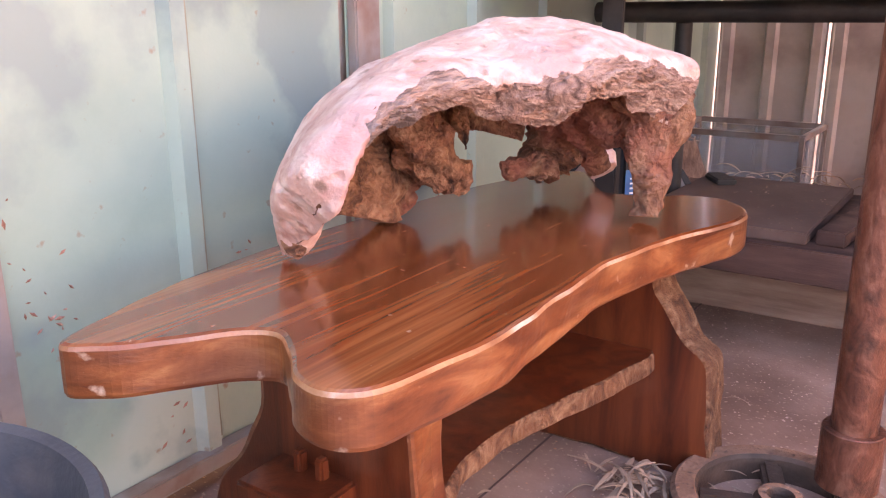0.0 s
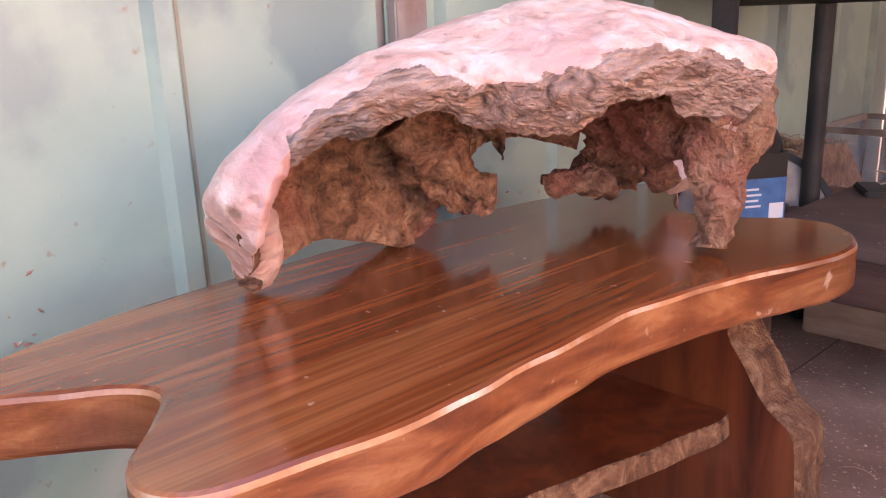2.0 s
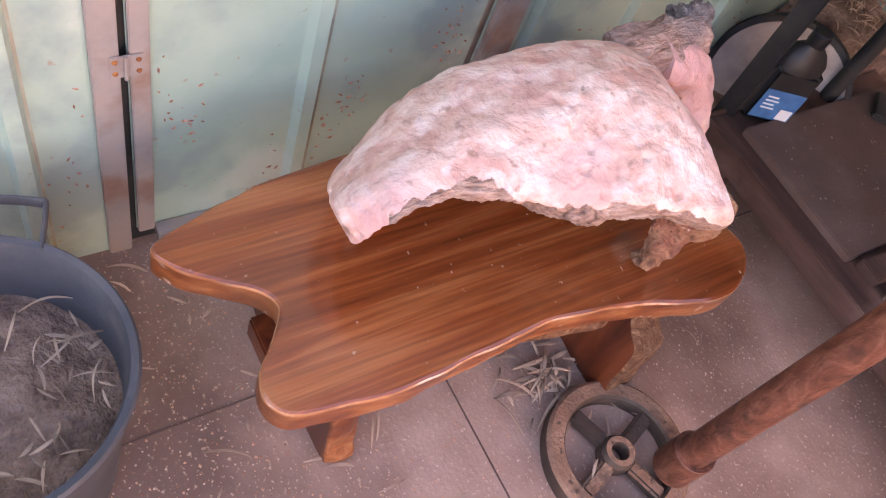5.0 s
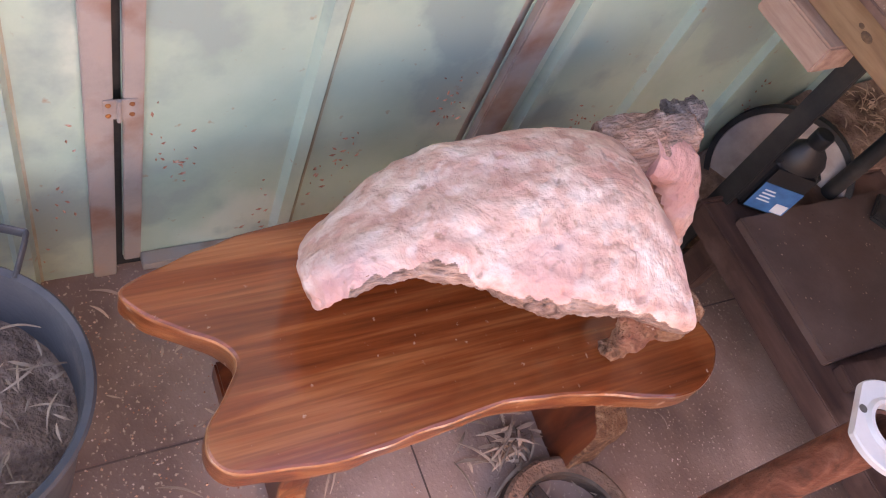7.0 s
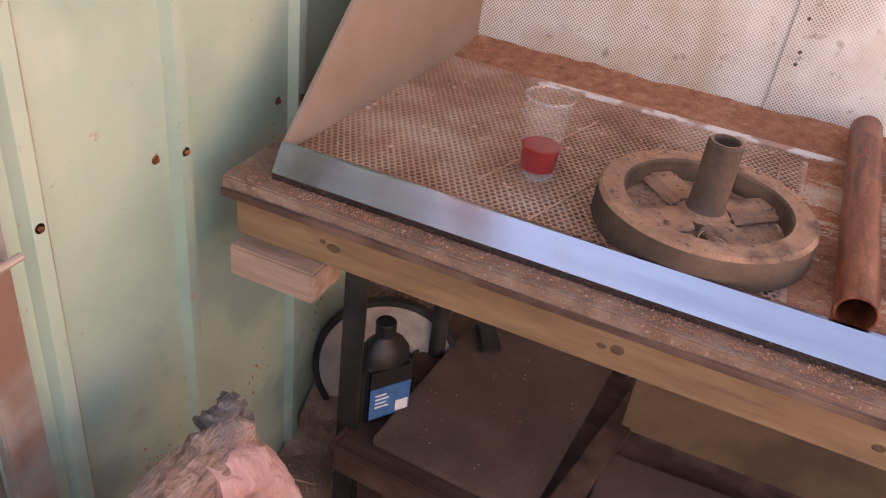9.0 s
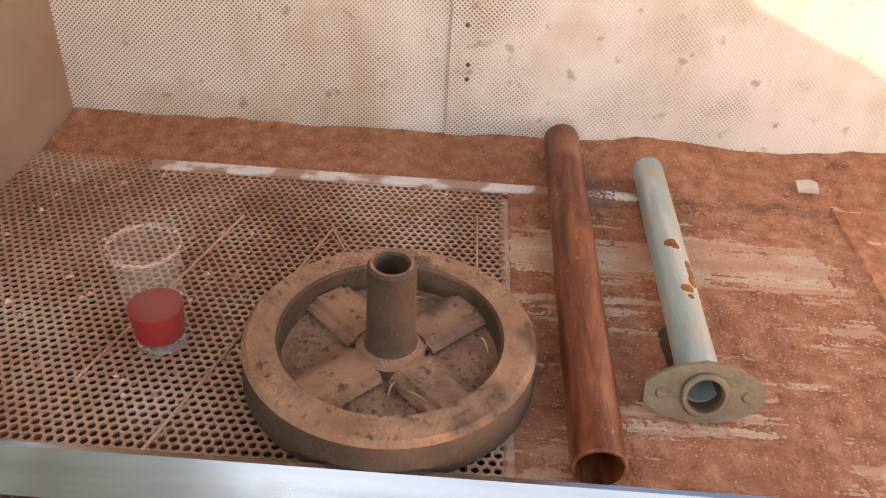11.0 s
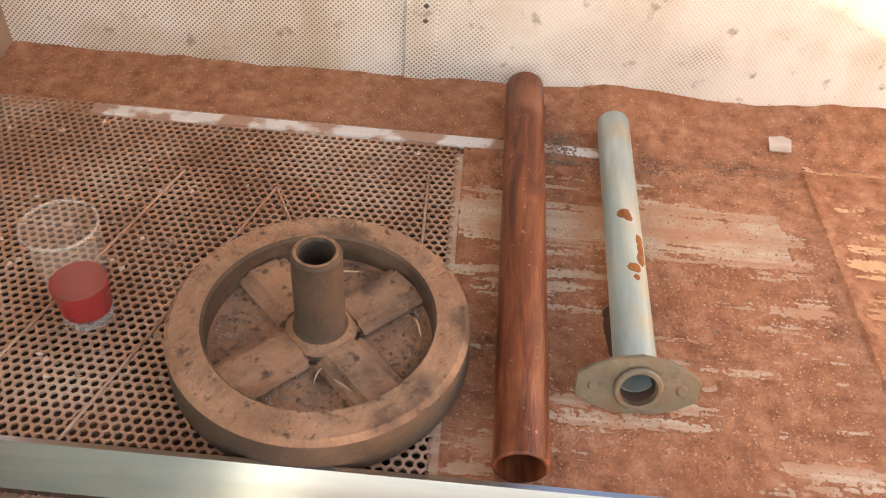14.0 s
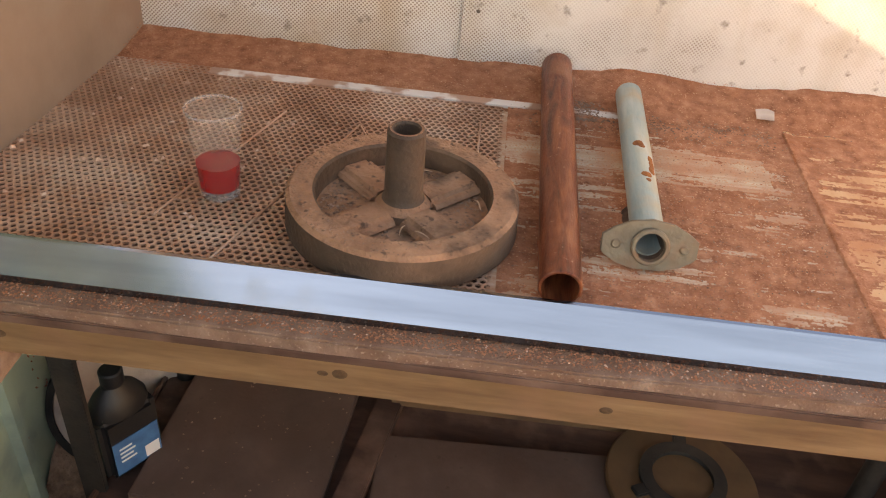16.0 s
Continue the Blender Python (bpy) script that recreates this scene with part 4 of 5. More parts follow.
for yy, a, w_, l_ in ((0.250, 98, 0.009, 0.010), (0.243, 84, 0.006, 0.007), (0.205, 52, 0.0065, 0.012), (0.188, 50, 0.007, 0.014), (0.170, 54, 0.007, 0.012), (0.152, 80, 0.009, 0.009), (0.136, 76, 0.004, 0.005)):
    spot = lathe([(0, 0.0013), (0.8, 0.0009), (1.0, 0)], 14, None, Matrix.Diagonal((w_, l_, 1, 1)))
    for v in spot.verts:
        v.co.xy *= 1 + 0.25 * noise.noise(v.co * 200 + Vector((yy * 90, 0, 0)))
        v.co.z -= v.co.x ** 2 / 0.047
    spot.transform(pose(-0.016 * yy / 0.49 + 0.0233 * math.cos(radians(a)), yy, -0.008 * yy / 0.49 + 0.0233 * math.sin(radians(a)), 0, 90 - a, 0))
    part("rust_spot", spot, ORNG, gp, "orange rust spot")

gl = thing("drinking_glass", "clear tapered tumbler with a little red cordial", "glass", (-0.500, 1.846, 0.9425))
part("tumbler", lathe([(0, 0), (0.027, 0), (0.029, 0.003), (0.0315, 0.04), (0.0385, 0.130), (0.0395, 0.138), (0.0380, 0.1385), (0.0370, 0.130), (0.0298, 0.042), (0.0275, 0.014), (0, 0.014)], 48), GLASS, gl, "", True)
part("rim", lathe([(0.0380, 0.1355), (0.0400, 0.1355), (0.0404, 0.1385), (0.0380, 0.1392), (0.0380, 0.1355)], 48), GLASSRIM, gl, "", True)
part("foot", lathe([(0, 0.0005), (0.0275, 0.0005), (0.0288, 0.012), (0, 0.012)], 40), GLASSRIM, gl, "thick glass foot", True)
part("cordial", lathe([(0, 0.0135), (0.0278, 0.0145), (0.0300, 0.042), (0.0310, 0.054), (0, 0.054)], 48), JUICE, gl, "red cordial", True)

# ---- floor things ----
stand = thing("pipe_stand", "rusty upright pipe stand with white flange, standing on an iron wheel", "stand", (-0.170, 1.265, 0.0425))
part("pole", pipe((0, 0, 0.05), (0, 0, 0.689), 0.031, 0.024, 40), RUSTV, stand, "", True)
part("sleeve", pipe((0, 0, 0.0), (0, 0, 0.09), 0.042, 0.0315, 40), RUSTV, stand, "", True)
bm = lathe([(0.030, 0.690), (0.064, 0.690), (0.066, 0.692), (0.066, 0.700), (0.064, 0.702), (0.041, 0.702), (0.036, 0.706), (0.031, 0.706), (0.030, 0.690)], 96)
d = Vector((math.cos(radians(40)), math.sin(radians(40)), 0))
for v in bm.verts:
    over = abs(v.co.dot(d)) - 0.052
    if over > 0:
        v.co -= d * math.copysign(over, v.co.dot(d))
part("flange", bm, ENAM, stand, "white enamelled flange with two flats", True)
for a in (40, 220):
    part("bolt_hole", lathe([(0, 0.7026), (0.0058, 0.7026), (0.0058, 0.702)], 14, None, Matrix.Translation((0.0455 * math.cos(radians(a)), 0.0455 * math.sin(radians(a)), 0))), DARKI, stand)
fw = thing("floor_wheel", "dusty cast iron spoked wheel lying flat on the floor", "wheel", (-0.240, 1.182, 0))
part("rim", dust_tops_shade_sides(lathe([(0.112, 0.0), (0.150, 0.0), (0.150, 0.036), (0.143, 0.042), (0.116, 0.042), (0.112, 0.036), (0.112, 0.0)], 80)), [IRON, IRONB], fw, "", True)
for k in range(4):
    part("spoke", dust_tops_shade_sides(box(0.030, 0.114, -0.015, 0.015, 0.008, 0.034, 0.006, None, pose(0, 0, 0, 0, 0, 90 * k + 20))), [IRON, IRONB], fw)
part("hub", dust_tops_shade_sides(lathe([(0.017, 0.004), (0.036, 0.004), (0.036, 0.034), (0.030, 0.044), (0.019, 0.044), (0.017, 0.040), (0.017, 0.004)], 40)), [IRON, IRONB], fw, "", True)

tub = thing("rubber_tub", "large black rubber tub half full of dry soil", "tub", (-0.66, 0.195, 0))
part("body", lathe([(0, 0.0), (0.155, 0.0), (0.165, 0.006), (0.198, 0.33), (0.206, 0.345), (0.210, 0.352), (0.206, 0.358), (0.196, 0.355), (0.190, 0.335), (0.160, 0.02), (0, 0.02)], 72), TUB, tub, "", True)

m_soil = bmesh.new()
nr = 26
rings = []
for i in range(nr + 1):
    r = 0.184 * i / nr
    ring = []
    for k in range(60):
        a = 2 * math.pi * k / 60
        z = 0.235 + 0.03 * (1 - i / nr) + 0.022 * noise.fractal(Vector((r * math.cos(a) * 9, r * math.sin(a) * 9, 4)), 1, 2, 4)
        ring.append(m_soil.verts.new((r * math.cos(a), r * math.sin(a), z)))
        if i == 0:
            break
    rings.append(ring)
for a, b in zip(rings, rings[1:]):
    for k in range(60):
        k2 = (k + 1) % 60
        if len(a) == 1:
            m_soil.faces.new((a[0], b[k], b[k2]))
        else:
            m_soil.faces.new((a[k], a[k2], b[k2], b[k]))
whole("soil", m_soil, SOIL, "dry brown soil filling the tub", "soil", (-0.66, 0.195, 0), smooth=True, kind="stuff")
hp = smooth_path([(-0.150, 0.128, 0.350), (-0.212, 0.152, 0.362), (-0.222, 0.146, 0.364), (-0.246, 0.085, 0.364), (-0.250, 0.010, 0.364), (-0.240, -0.002, 0.362), (-0.196, 0.0, 0.350)], 5)
bm = bmesh.new()
prev = None
for i, p in enumerate(hp):
    t = (hp[min(i + 1, len(hp) - 1)] - hp[max(0, i - 1)]).normalized()
    a = t.cross(Vector((0, 0, 1))).normalized()
    ring = [bm.verts.new(p + a * (0.004 * math.cos(q)) + Vector((0, 0, 0.011 * math.sin(q)))) for q in (2 * math.pi * k / 12 for k in range(12))]
    if prev:
        for k in range(12):
            bm.faces.new((prev[k], prev[(k + 1) % 12], ring[(k + 1) % 12], ring[k]))
    else:
        bm.faces.new(ring)
    prev = ring
bm.faces.new(prev)
part("handle", bm, TUB, tub, "moulded rubber strap handle", True)


def leaf_mesh(n, length, width, curl):
    bm = bmesh.new()
    top, bot = [], []
    for i in range(n + 1):
        s = i / n
        w = width * math.sin(math.pi * min(0.98, s * 0.92 + 0.06)) ** 0.8
        z = curl * math.sin(math.pi * s)
        c = Vector((length * (s - 0.5), 0.18 * length * s * s, z))
        top.append((bm.verts.new(c + Vector((0, w, 0.0012))), bm.verts.new(c + Vector((0, -w, 0.0012)))))
        bot.append((bm.verts.new(c + Vector((0, w, -0.0004))), bm.verts.new(c + Vector((0, -w, -0.0004)))))
    for i in range(n):
        bm.faces.new((top[i][0], top[i + 1][0], top[i + 1][1], top[i][1]))
        bm.faces.new((bot[i][0], bot[i][1], bot[i + 1][1], bot[i + 1][0]))
        for k in (0, 1):
            bm.faces.new((top[i][k], bot[i][k], bot[i + 1][k], top[i + 1][k]))
    return mesh_of("leaf", bm, LEAF, True)


LEAVES = [leaf_mesh(7, 0.075, 0.0048, 0.010), leaf_mesh(7, 0.10, 0.0042, 0.016), leaf_mesh(6, 0.05, 0.0055, 0.006), leaf_mesh(7, 0.13, 0.0035, 0.02)]
rng = random.Random(7)


def litter(name, label, n, place, scale=1.0, tilt=18):
    holder = thing(name, label, "leaf litter")
    tagged(holder, kind="stuff")
    for _ in range(n):
        x, y, z = place()
        o = new("leaf", rng.choice(LEAVES))
        o.parent = holder
        k = scale * rng.uniform(0.6, 1.2)
        o.matrix_world = pose(x, y, z, rng.uniform(-tilt, tilt), rng.uniform(-tilt, tilt), rng.uniform(0, 360)) @ Matrix.Scale(k, 4)
    return holder


def heap(cx, cy, sx, sy, z0, h):
    def f():
        x, y = rng.gauss(0, 1), rng.gauss(0, 1)
        return cx + x * sx, cy + y * sy, z0 + 0.005 + h * max(0, 1 - (x * x + y * y) / 3) * rng.random()
    return f


def disc_spot(cx, cy, r, z0, h):
    def f():
        a, q = rng.uniform(0, 6.283), r * math.sqrt(rng.random())
        return cx + q * math.cos(a), cy + q * math.sin(a), z0 + h * rng.random()
    return f


litter("leaf_heap", "small heap of dry straw-coloured gum leaves on the floor", 60, heap(-0.43, 1.13, 0.035, 0.045, 0.0, 0.03), 0.75)
litter("tub_leaves", "dry narrow leaves lying on the soil", 60, disc_spot(-0.66, 0.195, 0.165, 0.262, 0.012), 0.5)
litter("floor_leaves", "scattered dry leaves on the concrete", 70, lambda: (rng.uniform(-0.95, 0.3), rng.uniform(0.4, 1.6), 0.004), 0.55, 8)
litter("stand_leaves", "dry leaf scraps caught round the stand base", 26, heap(-0.25, 1.17, 0.09, 0.09, 0.0, 0.03), 0.6)
litter("wheel_leaves", "twigs and dry leaf scraps caught in the wheel", 14, disc_spot(-0.231, 1.847, 0.112, 0.966, 0.008), 0.32)
litter("wall_foot_leaves", "dry leaves along the foot of the wall", 40, lambda: (rng.uniform(-0.97, -0.80), rng.uniform(0.45, 2.2), 0.005), 0.6, 10)
litter("shelf_leaves", "dry needles and leaves behind the boards", 90, lambda: (rng.uniform(-0.70, 0.0), rng.uniform(2.30, 2.34), rng.uniform(0.258, 0.30)), 0.6, 30)
def bank_h(x, y):
    """Height of the dirt heaped in the corner behind the disc and the shelf."""
    y0 = 1.83 + 0.53 * max(0.0, x + 0.99) if x < -0.77 else 2.12
    z = (y - y0) * 1.08 + 0.02 * noise.fractal(Vector((x * 9, y * 9, 5)), 1, 2, 4)
    most = 0.345 if x < -0.77 else 0.20
    most *= max(0.0, min(1.0, (2.75 - y) / 0.35))
    return max(-0.01, min(z, most + 0.03 * noise.noise(Vector((x * 6, y * 6, 2)))))


bm = bmesh.new()
nx, ny = 90, 80
grid = []
for i in range(nx + 1):
    x = -0.992 + 1.7 * i / nx
    grid.append([bm.verts.new((x, y, bank_h(x, y))) for y in ((1.80 if x < -0.77 else 2.30) + ((1.43 if x < -0.77 else 0.93) * j / ny) for j in range(ny + 1))])
for i in range(nx):
    for j in range(ny):
        bm.faces.new((grid[i][j], grid[i + 1][j], grid[i + 1][j + 1], grid[i][j + 1]))
whole("dirt_bank", bm, SOIL, "brown dirt heaped in the corner behind the shelf", "soil", smooth=True, kind="stuff")


def bank_spot(x0, x1, y0, y1):
    def f():
        x, y = rng.uniform(x0, x1), rng.uniform(y0, y1)
        return x, y, max(0.0, bank_h(x, y)) + 0.006
    return f


litter("corner_leaves", "dry needles heaped on the dirt in the corner", 150, bank_spot(-0.97, -0.78, 2.15, 2.45), 0.5, 25)


def crumbs(name, label, n, place, lo, hi, material):
    """Loose chips as one sheet of small lumps."""
    bm = bmesh.new()
    for _ in range(n):
        x, y, z = place()
        r = rng.uniform(lo, hi)
        vs = [bm.verts.new((x + r * a * rng.uniform(0.6, 1.3), y + r * b * rng.uniform(0.6, 1.3), z + r * c * rng.uniform(0.4, 1))) for a, b, c in ((1, 0, 0.1), (-1, 0, 0.1), (0, 1, 0.1), (0, -1, 0.1), (0, 0, 0.9))]
        for i, j in ((0, 2), (2, 1), (1, 3), (3, 0)):
            bm.faces.new((vs[i], vs[j], vs[4]))
    return whole(name, bm, material, label, "debris", kind="stuff")


crumbs("floor_grit", "fine wood chips and grit on the floor", 2600, lambda: (rng.uniform(-0.98, 0.5), rng.uniform(0.2, 2.0), 0.0), 0.0008, 0.0028, CHIP)
CB, SB = math.cos(radians(BENCH_TURN)), math.sin(radians(BENCH_TURN))


def on_bench(x, y, z):
    return -0.93 + CB * x - SB * y, 1.588 + SB * x + CB * y, z


crumbs("bench_chips", "wood chips and sawdust grains along the bench front", 2200, lambda: on_bench(rng.uniform(0.02, 1.75), rng.uniform(-0.005, 0.032), 0.905), 0.0008, 0.0026, DUST)
crumbs("tin_chips", "loose sawdust grains on the tin sheet", 1500, lambda: on_bench(0.87 + 0.55 * rng.random(), 0.09 + 0.53 * rng.random(), 0.9402), 0.0005, 0.0016, DUST)
crumbs("grate_chips", "pale wood shavings on the grate", 90, lambda: on_bench(rng.uniform(0.09, 0.84), rng.uniform(0.1, 0.62), 0.9425), 0.0015, 0.005, LEAF)

# ---- printed sheet on the door ----
poster = thing("printed_sheet", "white paper sheet with four colour pictures clipped to the brace", "poster", (WALL_X + 0.028, 0.96, 0.825))
poster.matrix_world = pose(WALL_X + 0.028, 0.949, 0.841, -2.6, 0, 0)


def sheet_rect(y0, y1, z0, z1, d):
    return box(d, d + 0.0006, y0, y1, z0, z1, 0)


part("paper", sheet_rect(-0.1365, 0.1365, -0.101, 0.101, 0), PAPER, poster)
for nm, y0, y1, z0, z1, m_ in (("red_picture", -0.130, 0.004, 0.014, 0.094, GREYI), ("dark_picture", 0.009, 0.130, 0.024, 0.094, GREYI), ("green_picture", -0.130, 0.022, -0.078, 0.006, LEAFI)):
    part(nm, sheet_rect(y0, y1, z0, z1, 0.001), m_, poster)


def blob(cy, cz, ry, rz, d, turn=0.0, seg=22, k=0):
    """A flat printed patch with an uneven outline."""
    bm = bmesh.new()
    c, e = math.cos(radians(turn)), math.sin(radians(turn))
    vs = []
    for i in range(seg):
        a = 2 * math.pi * i / seg
        w = 1 + 0.3 * noise.noise(Vector((math.cos(a) * 2, math.sin(a) * 2, k)))
        u, v = ry * w * math.cos(a), rz * w * math.sin(a)
        vs.append((cy + u * c - v * e, cz + u * e + v * c))
    f = [bm.verts.new((d + 0.0004, y, z)) for y, z in vs]
    g = [bm.verts.new((d, y, z)) for y, z in vs]
    bm.faces.new(f)
    for i in range(seg):
        bm.faces.new((f[i], f[(i + 1) % seg], g[(i + 1) % seg], g[i]))
    return bm


PRINTS = [
    # red crab on grey
    (-0.035, 0.080, 0.040, 0.013, 6, DARKI), (-0.095, 0.056, 0.032, 0.024, 10, RED), (-0.060, 0.046, 0.030, 0.011, -8, RED), (-0.108, 0.034, 0.008, 0.014, 10, RED), (-0.055, 0.044, 0.018, 0.004, -4, PAPER),
    (-0.030, 0.056, 0.022, 0.010, 30, RED), (-0.010, 0.058, 0.008, 0.026, -25, ORAN), (-0.020, 0.044, 0.005, 0.018, -30, RED), (-0.004, 0.040, 0.004, 0.018, -25, ORAN),
    # dark crab
    (0.078, 0.062, 0.034, 0.018, 14, DARKI), (0.112, 0.082, 0.007, 0.016, -32, DARKI), (0.035, 0.068, 0.022, 0.005, -35, DARKI), (0.028, 0.052, 0.015, 0.003, 0, GREYI), (0.055, 0.036, 0.015, 0.004, 25, DARKI), (0.098, 0.044, 0.012, 0.004, -15, DARKI),
    # cooked crab on greens
    (-0.100, -0.062, 0.028, 0.014, 5, SHELFW), (-0.045, -0.064, 0.040, 0.011, 3, SHELFW), (-0.110, -0.030, 0.008, 0.024, -24, ORAN), (-0.094, -0.030, 0.007, 0.022, -10, ORAN), (-0.055, -0.026, 0.026, 0.014, -30, ORAN), (-0.030, -0.048, 0.012, 0.018, 20, ORAN),
    (-0.030, -0.008, 0.026, 0.010, 15, PLYW), (0.004, -0.012, 0.022, 0.009, 10, ORAN), (0.012, -0.036, 0.005, 0.028, -15, ORAN),
    # pale blue crab
    (0.078, -0.022, 0.030, 0.015, 14, BLUEI), (0.052, 0.000, 0.005, 0.020, -20, BLUEI), (0.042, -0.024, 0.014, 0.004, 20, BLUEI), (0.096, 0.006, 0.014, 0.006, 10, BLUEI), (0.116, -0.002, 0.004, 0.018, -30, BLUEI), (0.110, -0.034, 0.006, 0.016, 20, BLUEI), (0.050, -0.048, 0.010, 0.008, 40, BLUEI), (0.044, -0.042, 0.004, 0.014, -30, BLUEI)]
for k, (cy, cz, ry, rz, turn, m_) in enumerate(PRINTS):
    part("picture_shape", blob(cy, cz, ry, rz, 0.0018 + 0.00045 * (k % 9), turn, 22, k), m_, poster)
for yy in (-0.070, 0.092):
    part("clip", box(-0.004, 0.010, yy - 0.011, yy + 0.011, 0.090, 0.112, 0.003), DARKI, poster, "small dark spring clip")

# ---- under the bench ----
jug = thing("oil_jug", "black plastic oil jug with a blue label", "jug", (-0.757, 1.863, 0.2525), 58)
bm = box(-0.060, 0.060, -0.040, 0.040, 0.0, 0.165, 0.014, None, None, 3)
part("body", bm, BLACKP, jug)
part("shoulder", lathe([(0.050, 0.150), (0.048, 0.172), (0.036, 0.195), (0.020, 0.212), (0.018, 0.222), (0, 0.222)], 28, None, Matrix.Diagonal((1.2, 0.80, 1, 1))), BLACKP, jug, "", True)
part("cap", lathe([(0.021, 0.216), (0.022, 0.218), (0.022, 0.246), (0.019, 0.249), (0, 0.249)], 24), BLACKP, jug, "", True)
lab = part("label_panel", box(-0.046, 0.050, -0.0418, -0.0402, 0.02, 0.105, 0), LABELB, jug, "blue printed label")
part("barcode_patch", box(0.016, 0.046, -0.0428, -0.0419, 0.026, 0.056, 0), LABELW, lab)
for k in range(4):
    part("text_bar", box(-0.034, -0.002 - 0.006 * (k % 2), -0.0428, -0.0419, 0.050 + 0.011 * k, 0.054 + 0.011 * k, 0), LABELW, lab)

disc = thing("worn_disc", "large pale dusty disc with a dark rim leaning on the wall", "disc", (-0.845, 2.05, 0.20))
dm = pose(0, 0, 0, 78, 0, 28)
part("face", lathe([(0, -0.01), (0.164, -0.01), (0.168, 0.0), (0.164, 0.012), (0, 0.012)], 56, None, dm), STONE, disc)
part("rim", lathe([(0.166, -0.014), (0.180, -0.014), (0.182, 0.0), (0.180, 0.016), (0.166, 0.016), (0.166, -0.014)], 56, None, dm), BLACKS, disc, "dark rubber rim", True)

whole("plank", box(0, 0.62, 0, 0.235, 0, 0.02, 0.003), BOARD, "dusty wide plank lying on the shelf", "plank", (-0.255, 1.785, 0.2525), 6)
whole("batten", box(0, 0.055, 0, 0.50, 0, 0.030, 0.003), SHELFW, "narrow dark batten lying beside the board", "batten", (-0.338, 1.785, 0.2525), -6)
pl = new("plywood_panel", mesh_of("plywood_panel", box(0, 0.57, 0, 0.014, 0, 0.46, 0.002), PLYW))
pl.matrix_world = pose(-0.272, 2.10, 0.2745, -9, 0, 4)
tagged(pl, "stained plywood panel leaning under the bench", "panel")
rd = thing("round_board", "round brown plywood board with a dark iron ring", "board", (0.345, 2.02, 0.2745))
part("disc", lathe([(0, 0), (0.150, 0), (0.153, 0.003), (0.153, 0.018), (0.150, 0.021), (0, 0.021)], 64), PLYW, rd)
part("iron_ring", lathe([(0.062, 0.0215), (0.088, 0.0215), (0.088, 0.032), (0.062, 0.032), (0.062, 0.0215)], 40), BLACKS, rd, "dark iron ring")
for a in (90, 210, 330):
    part("lug", box(0.080, 0.115, -0.014, 0.014, 0.0215, 0.031, 0.003, None, pose(0, 0, 0, 0, 0, a)), BLACKS, rd)
whole("beam", box(0, 1.1, 0, 0.09, 0, 0.12, 0.006, None, None, 2, 10, 0.003), GREYW, "weathered timber beam on the floor under the shelf", "beam", (-0.70, 2.02, 0.0), 1)
whole("tray", box(0, 0.05, 0, 0.10, 0, 0.016, 0.004), BLACKS, "small dark offcut on the board", "offcut", (-0.64, 2.14, 0.277), 35)

tank = thing("glass_tank", "old steel-framed glass tank standing by the back wall", "tank", (-0.985, 2.72, 0))
TX, TY, TZ = 0.42, 0.34, 0.335
for xx in (0.0, TX):
    for yy in (0.0, TY):
        part("corner_post", box(xx - 0.007, xx + 0.007, yy - 0.007, yy + 0.007, 0.0, TZ, 0.001), ZINC, tank)
for zz in (0.012, TZ - 0.006):
    for yy in (0.0, TY):
        part("frame_bar", box(0.008, TX - 0.008, yy - 0.007, yy + 0.007, zz - 0.009, zz + 0.009, 0.001), ZINC, tank)
    for xx in (0.0, TX):
        part("frame_bar", box(xx - 0.007, xx + 0.007, 0.008, TY - 0.008, zz - 0.009, zz + 0.009, 0.001), ZINC, tank)
for x0, x1, y0, y1 in ((0.01, TX - 0.01, 0.0, 0.004), (0.01, TX - 0.01, TY - 0.004, TY), (0.0, 0.004, 0.01, TY - 0.01), (TX - 0.004, TX, 0.01, TY - 0.01)):
    part("pane", box(x0, x1, y0, y1, 0.025, TZ - 0.018, 0), PANE, tank)


def wall_flakes(name, label, n, lo, hi):
    """Leaf and rust scraps clinging to the wall in clusters."""
    bm = bmesh.new()
    spots = [(rng.uniform(0.05, 1.12), rng.uniform(0.08, 0.50)) for _ in range(12)] + [(rng.uniform(1.3, 2.0), rng.uniform(0.1, 0.6)) for _ in range(4)]
    for _ in range(n):
        cy, cz = rng.choice(spots)
        y, z, r = cy + rng.gauss(0, 0.018), cz + rng.gauss(0, 0.045), rng.uniform(lo, hi)
        if abs(y - 0.81) < 0.03 or abs(y - 0.34) < 0.03 or 0.44 < y < 0.55 or z < 0.06 or 1.14 < y < 1.32:
            continue
        a = rng.uniform(0, 3.14)
        c, d = math.cos(a), math.sin(a)
        vs = [bm.verts.new((WALL_X + x, y + r * (u * c - w * d), z + r * (u * d + w * c))) for x, u, w in ((0.0005, 1.3, 0), (0.0005, -1.3, 0), (0.0005, 0, 0.45), (0.0005, 0, -0.45), (0.004, 0, 0))]
        for i, j in ((0, 2), (2, 1), (1, 3), (3, 0)):
            bm.faces.new((vs[i], vs[j], vs[4]))
    return whole(name, bm, SCRAP, label, "debris", kind="stuff")


SCRAP = mat("rusty_leaf_scrap", [(0.22, 0.075, 0.045), (0.42, 0.19, 0.13), (0.58, 0.36, 0.27)], 60, 0.9, 0.3)
wall_flakes("wall_scraps", "rust-brown scraps clinging to the green wall", 210, 0.0015, 0.006)

# patchy dust over the tin sheet and border
bm = bmesh.new()
gx, gy = 400, 260
grid = []
